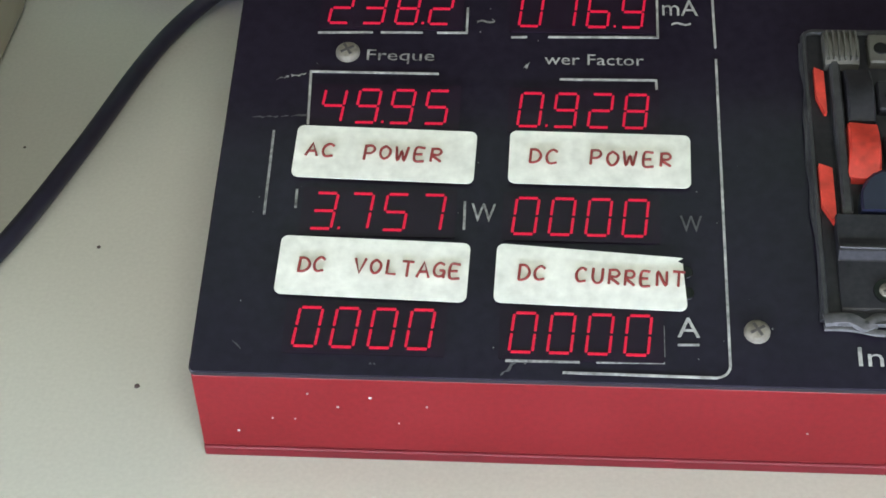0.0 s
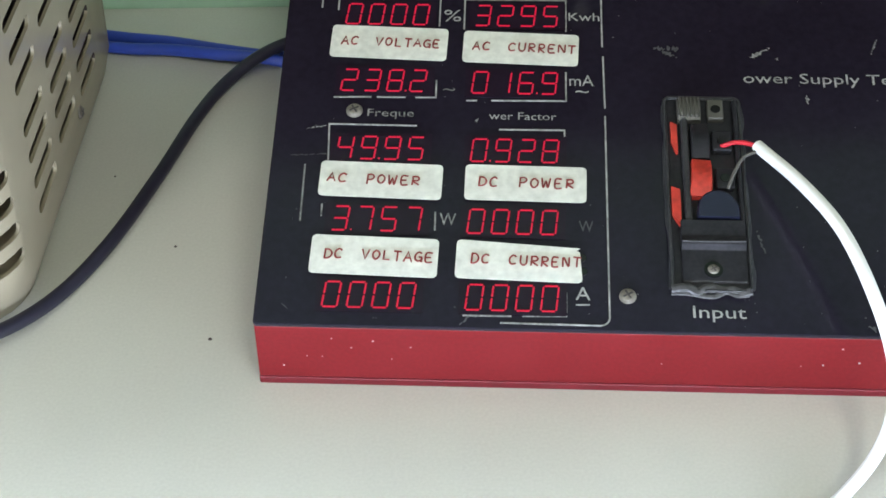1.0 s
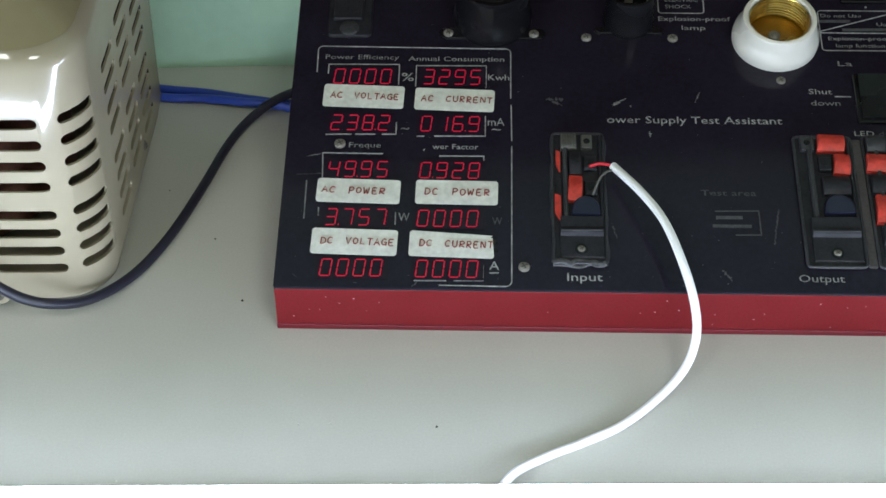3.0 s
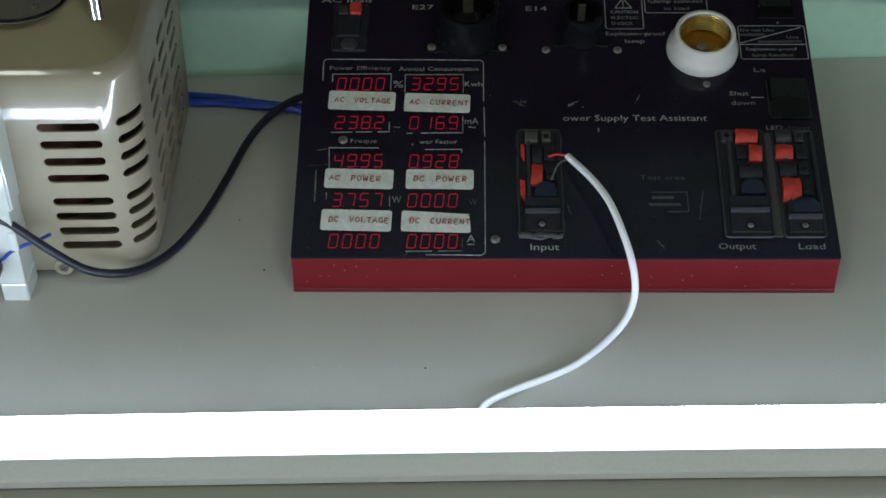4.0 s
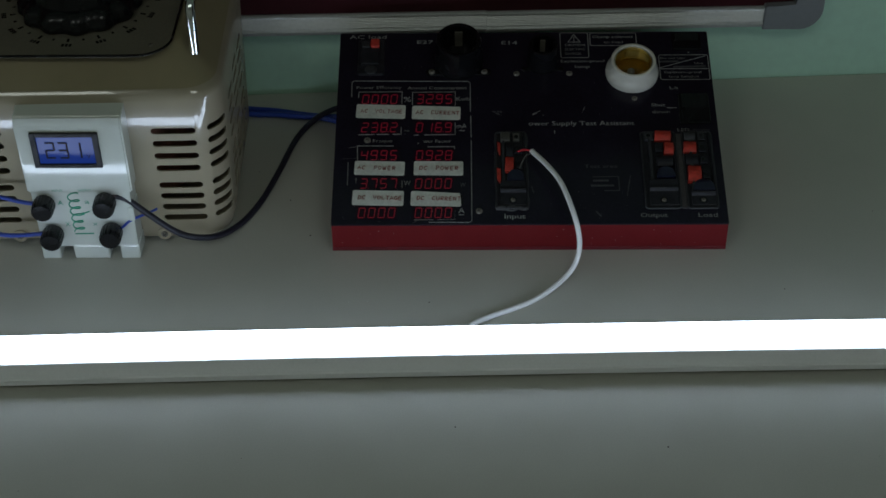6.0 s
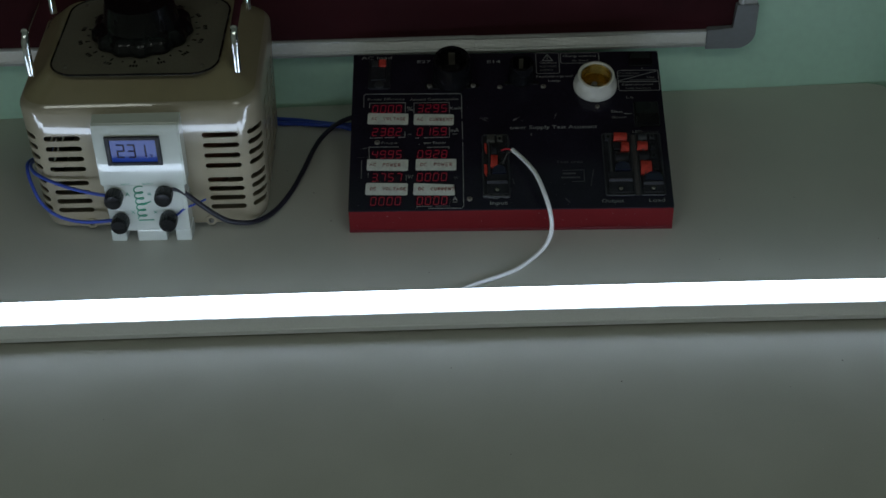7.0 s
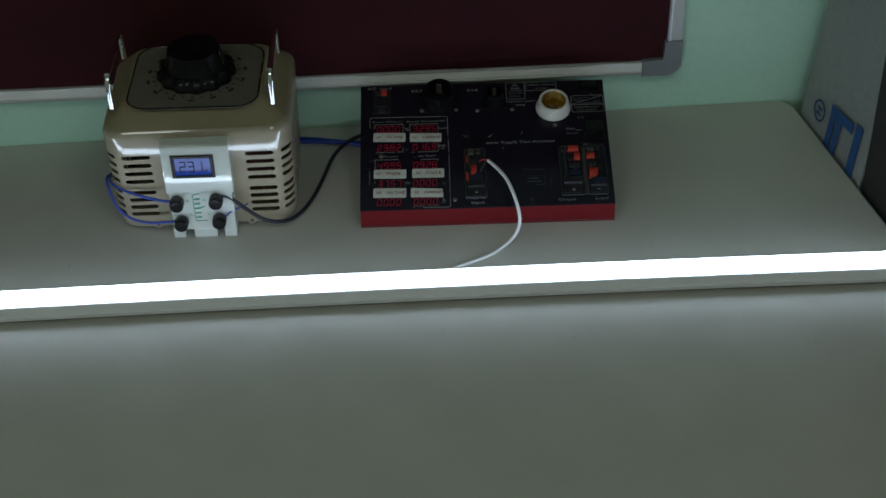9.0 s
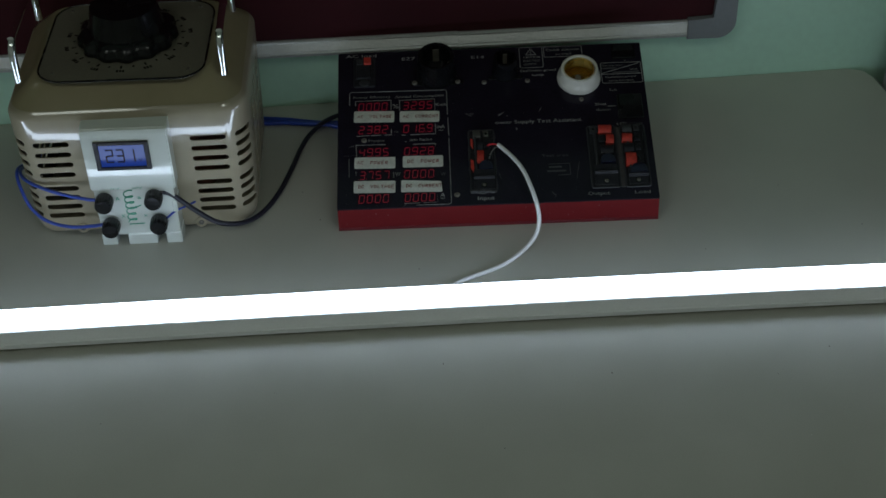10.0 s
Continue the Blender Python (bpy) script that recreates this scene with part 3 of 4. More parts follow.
def power_supply_tester():
    rng = random.Random(11)
    t = thing("power_supply_tester", "sloping red-sided power supply tester with a glossy black labelled panel", "electrical tester")
    c, s = math.cos(radians(TILT)), math.sin(radians(TILT))
    back_y, back_z = SLOPE * c, FRONT_H + SLOPE * s
    low = 0.0034
    # Red casing: front, sides and back, wedge shaped
    wall_t = 0.003
    part("front_wall", box((0.0, 0.0, low), (WIDE, wall_t, FRONT_H - 0.00175), None, 0.0003), M_RED, t)
    part("back_wall", box((0.0, back_y - wall_t, low), (WIDE, back_y, back_z - 0.003)), M_RED, t)
    for x in (0.0, WIDE - wall_t):
        bm = bmesh.new()
        prof = [(wall_t, low), (back_y - wall_t, low), (back_y - wall_t, back_z - 0.0038), (wall_t, FRONT_H - 0.0018)]
        add_rings(bm, [[(xx, y, z) for y, z in prof] for xx in (x, x + wall_t)])
        part("side_wall", bm, M_RED, t)
    part("base_plate", box((-0.0002, -0.00025, 0.0), (WIDE + 0.0002, back_y + 0.0002, low - 0.0002), None, 0.0006), M_RED_EDGE, t, "darker red base plate")
    part("panel", slab(-0.0003, -0.0006, WIDE + 0.0003, SLOPE, -0.0016, 0.0, 0.0012, 3, 0.0003, PANEL), M_PANEL, t, "glossy black acrylic panel")

    # Frame lines round the displays
    def lines(segs, mat=M_PRINT, width=0.00055, name="printed_line"):
        for a, b in segs:
            bm = bmesh.new()
            flat_line(bm, a, b, width, FACE)
            part(name, bm, mat, t)

    arc = [(0.1135 - 0.003 + 0.003 * math.cos(radians(a)), 0.004 + 0.003 - 0.003 * math.sin(radians(a))) for a in range(0, 91, 18)]
    arc2 = [(0.113 - 0.003 + 0.003 * math.sin(radians(a)), 0.1547 - 0.003 + 0.003 * math.cos(radians(a))) for a in range(0, 91, 18)]
    arc3 = [(0.0118 + 0.003 - 0.003 * math.sin(radians(a)), 0.1557 - 0.003 + 0.003 * math.cos(radians(a))) for a in range(0, 91, 18)]
    segs = [((0.1135, 0.007), (0.1135, 0.089)), ((0.1135, 0.093), (0.1132, 0.116)), ((0.113, 0.121), (0.113, 0.1517))]
    segs += [((0.1105, 0.004), (0.079, 0.0043)), ((0.110, 0.1547), (0.0148, 0.1557)), ((0.0118, 0.1527), (0.012, 0.138))]
    lines(segs, name="display_border")

    def bent_line(pts, width=0.00055, name="display_border"):
        """One printed line that turns, as a ribbon."""
        bm = bmesh.new()
        left, right = [], []
        for i, p in enumerate(pts):
            a, b = Vector(pts[max(i - 1, 0)]), Vector(pts[min(i + 1, len(pts) - 1)])
            if pts[0] == pts[-1] and i in (0, len(pts) - 1):
                a, b = Vector(pts[-2]), Vector(pts[1])
            d = (b - a).normalized() * width / 2
            left.append((p[0] - d.y, p[1] + d.x))
            right.append((p[0] + d.y, p[1] - d.x))
        rows = [[bm.verts.new(FACE @ Vector((*p, 0.0003))) for p in line] for line in (left, right)]
        for i in range(len(pts) - 1):
            bm.faces.new((rows[0][i], rows[1][i], rows[1][i + 1], rows[0][i + 1]))
        part(name, bm, M_PRINT, t)

    for pts in (arc, arc2, arc3):
        bent_line(pts)
    lines([((0.0115, 0.066), (0.0117, 0.043)), ((0.067, 0.0068), (0.082, 0.0069)), ((0.086, 0.007), (0.0997, 0.0073))], M_PRINT_WORN)
    brackets = [((0.018, 0.137), (0.018, 0.1431)), ((0.018, 0.1431), (0.0549, 0.1433)), ((0.0549, 0.1433), (0.0549, 0.1298)),
                ((0.0638, 0.1285), (0.0638, 0.1426)), ((0.0638, 0.1426), (0.1002, 0.1428)), ((0.1002, 0.1428), (0.1002, 0.128)),
                ((0.0194, 0.0959), (0.032, 0.0962)), ((0.0345, 0.0962), (0.044, 0.0963)), ((0.048, 0.0963), (0.0548, 0.0964)), ((0.0548, 0.0964), (0.0548, 0.104)),
                ((0.0657, 0.0952), (0.069, 0.0953)), ((0.0745, 0.0954), (0.1001, 0.0957)), ((0.1001, 0.0957), (0.1001, 0.1085)),
                ((0.0185, 0.0839), (0.0485, 0.0837)), ((0.0185, 0.0839), (0.0192, 0.0685)), ((0.0774, 0.0826), (0.0995, 0.0827)), ((0.0995, 0.0827), (0.0997, 0.0678))]
    lines(brackets, name="display_bracket")
    lines([((0.0565, 0.047), (0.0566, 0.040)), ((0.0185, 0.0495), (0.0186, 0.045)), ((0.0998, 0.016), (0.0998, 0.009))], M_PRINT_WORN)

    # Five rows of paired displays
    rows = [(0.0211, 0.1297, "0000", -1, 0.0676, 0.1297, "3295", -1), (0.0214, 0.0986, "2382", 2, 0.0672, 0.0983, "0169", 2),
            (0.0218, 0.0686, "4995", 1, 0.0676, 0.0683, "0928", 0), (0.0222, 0.0389, "3757", 0, 0.0672, 0.0386, "0000", -1),
            (0.0214, 0.0088, "0000", -1, 0.0674, 0.0087, "0000", -1)]
    for xa, ya, ta, da, xb, yb, tb, db in rows:
        for x, y, text, dot in ((xa, ya, ta, da), (xb, yb, tb, db)):
            part("display_window", slab(x - 0.0022, y - 0.0016, x + 0.0325, y + 0.0114, 0.0001, 0.0005, 0.0004, 2, 0.0, FACE), M_DISPLAY, t, "smoked dark red window")
            for i, ch in enumerate(text):
                display_digit(t, ch, x + i * 0.00805, y, 0.0049, 0.0096, i == dot)

    # Printed words
    def word(text, x, y, h, w, mat=M_PRINT, name="printed_word"):
        lettering(text, x, y, h, FACE, name, t, mat, w)

    word("Power Efficiency", 0.0159, 0.1482, 0.0032, 0.0386, M_PRINT_WORN)
    word("Annual Consumption", 0.0595, 0.1474, 0.0032, 0.0501)
    word("%", 0.0563, 0.1347, 0.0056, 0.0064)
    word("Kwh", 0.1012, 0.1349, 0.0040, 0.0111)
    word("mA", 0.1013, 0.1050, 0.0050, 0.0085)
    word("~", 0.1034, 0.1005, 0.0052, 0.0046)
    word("~", 0.0572, 0.1005, 0.0050, 0.0042, M_PRINT_WORN)
    word("Freque", 0.0314, 0.0892, 0.0033, 0.0161, M_PRINT_WORN)
    word("wer Factor", 0.0735, 0.0886, 0.0033, 0.0232)
    word("W", 0.0580, 0.0444, 0.0050, 0.0055, M_PRINT_WORN)
    word("W", 0.1040, 0.0425, 0.0044, 0.0048, M_PRINT_FAINT)
    word("A", 0.1027, 0.0160, 0.0050, 0.0048)
    lines([((0.1030, 0.0117), (0.1070, 0.0118))], width=0.0005)
    word("Input", 0.1399, 0.0100, 0.0046, 0.0168)
    word("ower Supply Test Assistant", 0.1619, 0.1074, 0.0046, 0.0887)
    word("AC load", 0.0079, 0.2066, 0.0042, 0.0322)
    word("E27", 0.0672, 0.2003, 0.0040, 0.0137)
    word("E14", 0.1406, 0.1990, 0.0040, 0.0137)
    word("Explosion-proof", 0.1915, 0.1772, 0.0031, 0.0381)
    word("lamp", 0.2035, 0.1708, 0.0031, 0.0125)
    word("Shut", 0.2660, 0.1272, 0.0034, 0.0120)
    word("down", 0.2664, 0.1196, 0.0034, 0.0150, M_PRINT_WORN)
    lines([((0.2795, 0.1240), (0.2870, 0.1240))], M_PRINT)
    word("La", 0.2830, 0.1465, 0.0034, 0.0075, M_PRINT_WORN)
    word("LED", 0.2862, 0.0997, 0.0032, 0.0100, M_PRINT_WORN)
    word("driver", 0.2985, 0.0997, 0.0030, 0.0150, M_PRINT_FAINT)
    word("Output", 0.2498, 0.0107, 0.0042, 0.0217, M_PRINT_WORN)
    word("Load", 0.2963, 0.0107, 0.0042, 0.0154, M_PRINT_WORN)
    word("Test area", 0.2066, 0.0612, 0.0034, 0.0271, M_PRINT_FAINT)
    lines([((0.213, 0.0500), (0.2341, 0.0504)), ((0.2341, 0.0504), (0.2342, 0.0359)), ((0.2342, 0.0359), (0.222, 0.0357))], M_PRINT_FAINT)
    lines([((0.214, 0.0462), (0.225, 0.0462)), ((0.212, 0.0410), (0.229, 0.0410))], M_PRINT_FAINT, 0.0018, "illegible_bar")

    # Warning boxes
    def frame_box(x0, y0, x1, y1):
        pts = rounded_outline(x0, y0, x1, y1, 0.0016, 3)
        bent_line(pts + pts[:1], 0.0006, "label_border")

    frame_box(0.1918, 0.1812, 0.2160, 0.2102)
    lines([((0.1985, 0.1995), (0.2092, 0.1995)), ((0.1985, 0.1995), (0.2038, 0.2083)), ((0.2038, 0.2083), (0.2092, 0.1995)), ((0.2038, 0.2055), (0.2038, 0.2022)), ((0.2038, 0.2008), (0.2038, 0.2012))], name="warning_triangle")
    word("CAUTION", 0.1955, 0.1960, 0.0026, 0.0175)
    word("ELECTRIC", 0.1955, 0.1910, 0.0026, 0.0178, M_PRINT_WORN)
    word("SHOCK", 0.1955, 0.1860, 0.0026, 0.0140, M_PRINT_WORN)
    frame_box(0.2178, 0.1952, 0.2580, 0.2098)
    word("Clamp connect", 0.2200, 0.2055, 0.0029, 0.0355)
    word("to load", 0.2298, 0.1992, 0.0029, 0.0165, M_PRINT_WORN)
    frame_box(0.2762, 0.1555, 0.3185, 0.1838)
    lines([((0.2762, 0.1680), (0.3185, 0.1680)), ((0.2762, 0.1690), (0.3160, 0.1825))], width=0.0005)
    word("Do not Use", 0.2775, 0.1802, 0.0024, 0.0215, M_PRINT_WORN)
    word("Use", 0.3065, 0.1742, 0.0024, 0.0075, M_PRINT_WORN)
    lines([((0.2778, 0.1762), (0.2920, 0.1764)), ((0.2890, 0.1702), (0.3150, 0.1706))], M_PRINT_FAINT, 0.0018, "illegible_bar")
    word("Explosion-proof", 0.2800, 0.1640, 0.0025, 0.0320)
    word("lamp function", 0.2835, 0.1590, 0.0025, 0.0255, M_PRINT_WORN)

    # Stickers over the original captions
    data = [(0.0165, 0.1132, 0.0581, 0.1282, "AC VOLTAGE", 0.0203, 0.0360, -2.0, False), (0.0637, 0.1116, 0.1046, 0.1262, "AC CURRENT", 0.0671, 0.0372, -2.0, False),
            (0.0170, 0.0522, 0.0584, 0.0668, "AC POWER", 0.0197, 0.0320, -1.6, False), (0.0660, 0.0518, 0.1067, 0.0665, "DC POWER", 0.0705, 0.0330, -0.8, False),
            (0.0163, 0.0210, 0.0581, 0.0362, "DC VOLTAGE", 0.0208, 0.0365, -1.6, False), (0.0639, 0.0201, 0.1051, 0.0352, "DC CURRENT", 0.0688, 0.0365, -1.6, True)]
    for x0, y0, x1, y1, text, tx, tw, turn, torn in data:
        sticker(t, x0, y0, x1, y1, text, tx, tw, turn, rng, torn)

    for x, y, r in ((0.0268, 0.0898, 0.0029), (0.1194, 0.0153, 0.0028), (0.0801, 0.1645, 0.0027), (0.1252, 0.1643, 0.0027), (0.1528, 0.1621, 0.0027), (0.1981, 0.1620, 0.0027), (0.2525, 0.1345, 0.0024)):
        screw(t, x, y, r, 0.0012 if y > 0.15 else 0.0)
    for x, y in ((0.1048, 0.0298), (0.1050, 0.0245)):
        part("vent_hole", turned([(0.0017, 0.0001), (0.0015, 0.0005)], (x, y), 14, FACE), M_BLACK, t)
    # Chips, scuffs and dust on the panel
    def scuff(a, b, w, mat, label):
        """A ragged ribbon between two points."""
        bm = bmesh.new()
        a, b = Vector(a), Vector(b)
        d = b - a
        n = Vector((-d.y, d.x)).normalized() * w
        count = max(5, int(d.length / 0.0006))
        left, right = [], []
        for i in range(count + 1):
            p = a + d * i / count + n * rng.uniform(-0.35, 0.35)
            half = n * rng.uniform(0.08, 0.55) * (0.4 if i in (0, count) else 1.0)
            left.append(bm.verts.new(FACE @ Vector((*(p + half), 0.00025))))
            right.append(bm.verts.new(FACE @ Vector((*(p - half), 0.00025))))
        for i in range(count):
            if rng.random() > 0.12:
                bm.faces.new((left[i], right[i], right[i + 1], left[i + 1]))
        part("scratch", bm, mat, t, label)

    for a, b, w in (((0.1648, 0.1168), (0.1690, 0.1195), 0.0016), ((0.1690, 0.1195), (0.1722, 0.1212), 0.0009), ((0.1738, 0.1166), (0.1748, 0.1160), 0.0014),
                    ((0.1830, 0.1000), (0.1836, 0.0960), 0.0012), ((0.0688, 0.0866), (0.0697, 0.0861), 0.0020), ((0.0105, 0.0815), (0.0175, 0.0832), 0.0009), ((0.2075, 0.1190), (0.2100, 0.1260), 0.0007)):
        scuff(a, b, w, M_PRINT_WORN, "pale scuff where the print has chipped")
    for a, b, w in (((0.0660, 0.0030), (0.0735, 0.0125), 0.0009), ((0.0085, 0.0100), (0.0105, 0.0080), 0.0006), ((0.0380, 0.0052), (0.0395, 0.0050), 0.0005), ((0.0860, 0.0068), (0.0890, 0.0120), 0.0022),
                    ((0.1310, 0.1205), (0.1400, 0.1200), 0.0022), ((0.1340, 0.1190), (0.1395, 0.1165), 0.0016),
                    ((0.1945, 0.0052), (0.1990, 0.0050), 0.0022), ((0.2140, 0.0150), (0.2185, 0.0080), 0.0012), ((0.1620, 0.0420), (0.1645, 0.0330), 0.0010), ((0.2400, 0.0300), (0.2440, 0.0520), 0.0009), ((0.0400, 0.0720), (0.0060, 0.0700), 0.0006)):
        scuff(a, b, w, M_PRINT_FAINT, "faint smear on the panel")
    bm = bmesh.new()
    for i in range(190):
        x, y, k = rng.uniform(0.004, 0.316), rng.uniform(0.003, 0.205) if i % 3 else rng.uniform(0.002, 0.06), rng.uniform(0.00008, 0.00026)
        bm.faces.new([bm.verts.new(FACE @ Vector((x + k * rng.uniform(0.5, 1.4) * math.cos(a), y + k * rng.uniform(0.5, 1.4) * math.sin(a), 0.00022))) for a in (0.3, 1.5, 2.8, 4.0, 5.3)])
    part("dust", bm, M_DUST, t, "fine pale dust on the glossy panel")
    for i in range(22):
        x, z, k = rng.uniform(0.006, 0.31), rng.uniform(0.0045, 0.022), rng.uniform(0.00012, 0.00042)
        part("paint_chip", box((x, -0.0003, z), (x + k * 1.6, 0.0004, z + k)), M_PRINT, t)

    clip_rows = [("g", 0.02, 0.14, 0.165, 0.47, 0.565, 0.78), ("k", 0.16, 0.345, 0.32, 0.56, 0.60, 0.86), ("r", 0.355, 0.545, 0.31, 0.57, 0.62, 0.86), ("b", 0.52, 0.66, 0.35, 0.89, None, None)]
    spring_terminal(t, 0.1337, 0.0172, 0.1592, 0.0967, clip_rows, 0.665, True, True)
    clip_rows = [("r", 0.0, 0.13, 0.42, 0.88, 0.10, 0.34), ("r", 0.155, 0.31, 0.66, 0.93, 0.38, 0.60), ("k", 0.33, 0.47, 0.40, 0.88, None, None), ("b", 0.48, 0.62, 0.38, 0.90, None, None)]
    spring_terminal(t, 0.2545, 0.0165, 0.2830, 0.0960, clip_rows, 0.645)
    clip_rows = [("g", 0.0, 0.13, 0.06, 0.45, 0.52, 0.76), ("r", 0.15, 0.29, 0.03, 0.45, 0.52, 0.78), ("k", 0.31, 0.455, 0.05, 0.47, 0.52, 0.78), ("r", 0.47, 0.68, 0.10, 0.53, 0.57, 0.80), ("b", 0.645, 0.79, 0.22, 0.92, None, None)]
    spring_terminal(t, 0.2888, 0.0165, 0.3130, 0.0960, clip_rows, 0.795 - 0.09)
    part("dust_gap", slab(0.2838, 0.0170, 0.2881, 0.0950, 0.0001, 0.0012, 0.0008, 3, 0.0003, FACE), M_GAP_DUST, t, "brownish dust between the terminal blocks")
    ac = part("ac_load_terminal", slab(0.0158, 0.1618, 0.0392, 0.2025, 0.0, 0.0018, 0.0030, 5, 0.0008, FACE), M_BLACK_DUSTY, t, "dusty black mains terminal with one orange-red lever")
    part("terminal_cover", slab(0.0185, 0.1720, 0.0345, 0.1985, 0.0018, 0.0042, 0.0016, 4, 0.0008, FACE), M_BLACK_DUSTY, ac)
    part("lever", slab(0.0270, 0.1900, 0.0345, 0.1995, 0.0043, 0.0066, 0.0014, 4, 0.0008, FACE), M_ORANGE, ac, "orange-red lever")
    part("socket", slab(0.0195, 0.1905, 0.0260, 0.1970, 0.0043, 0.0052, 0.0008, 3, 0.0004, FACE), M_RIM_DUST, ac)
    part("lug", turned([(0.0052, 0.0022), (0.0050, 0.0030), (0.0030, 0.0036)], (0.0275, 0.1668), 20, FACE), M_RIM_DUST, ac, smooth=True)

    lamp_socket(t, 0.1033, 0.1770, 0.0198, 0.030, "large_lamp_socket", "black screw lamp socket with metal contact strips")
    lamp_socket(t, 0.1755, 0.1760, 0.0130, 0.024, "small_lamp_socket", "small black screw lamp socket")
    # Porcelain lamp holder with a brass thread
    prof = [(0.0225, 0.0), (0.0228, 0.0028), (0.0223, 0.0058), (0.0208, 0.0088), (0.0197, 0.0118), (0.0192, 0.0165), (0.0189, 0.0177), (0.0183, 0.0181), (0.0168, 0.0181), (0.0162, 0.0174), (0.0160, 0.0003)]
    holder = part("porcelain_lamp_holder", turned(prof, (0.2518, 0.1630), 48, FACE), M_PORCELAIN, t, "white porcelain lamp holder", smooth=True)
    thread = []
    for i in range(40):
        thread.append((0.0156 - 0.0009 * abs(math.sin(i * 0.55)), 0.0165 - i * 0.00035))
    part("brass_thread", turned(thread, (0.2518, 0.1630), 40, FACE, None, 0, 0.0, True, True), M_BRASS, holder, "brass screw thread", smooth=True)
    part("thread_bottom", turned([(0.0158, 0.0006), (0.0156, 0.0024)], (0.2518, 0.1630), 32, FACE), M_BRASS, holder)
    part("centre_contact", turned([(0.0032, 0.0024), (0.0030, 0.0050), (0.0015, 0.0060)], (0.2508, 0.1620), 16, FACE), M_STEEL, holder, smooth=True)

    # Two rocker switches at the edge
    for x0, y0, x1, y1 in ((0.2890, 0.1890, 0.3135, 0.2080), (0.2890, 0.1060, 0.3148, 0.1385)):
        sw = part("rocker_switch", slab(x0, y0, x1, y1, 0, 0.002, 0.0012, 3, 0.0005, FACE), M_BLACK, t, "black rocker switch")
        bm = bmesh.new()
        e = 0.0022
        prof = [(y0 + e, 0.002), (y0 + e, 0.0032), ((y0 + y1) / 2, 0.0030), (y1 - e, 0.0046), (y1 - e, 0.002)]
        add_rings(bm, [[FACE @ Vector((x, y, z)) for y, z in prof] for x in (x0 + e, x1 - e)])
        rocker = part("rocker", bm, M_BLACK, sw)
    lines([((0.3005, 0.1995), (0.3030, 0.1995)), ((0.3075, 0.1990), (0.3090, 0.2005))], M_PRINT_WORN, 0.0007, "switch_mark")
    part("dot", turned([(0.0006, 0.0001), (0.0006, 0.0004)], (0.3022, 0.1865), 8, FACE), M_PRINT, t)


power_supply_tester()


# ---- variable transformer ----
def capsule(bm, centre, along, normal, length, height, depth):
    """A round-ended cutter for one ventilation slot."""
    c, a, n = Vector(centre), Vector(along).normalized(), Vector(normal).normalized()
    u = n.cross(a)
    r = height / 2
    pts = []
    for s, a0 in ((1, -90), (-1, 90)):
        for i in range(7):
            ang = radians(a0 + 180 * i / 6)
            pts.append(a * (s * (length / 2 - r) + r * math.cos(ang)) + u * (r * math.sin(ang)))
    add_rings(bm, [[c + p + n * d for p in pts] for d in (-depth, depth)])


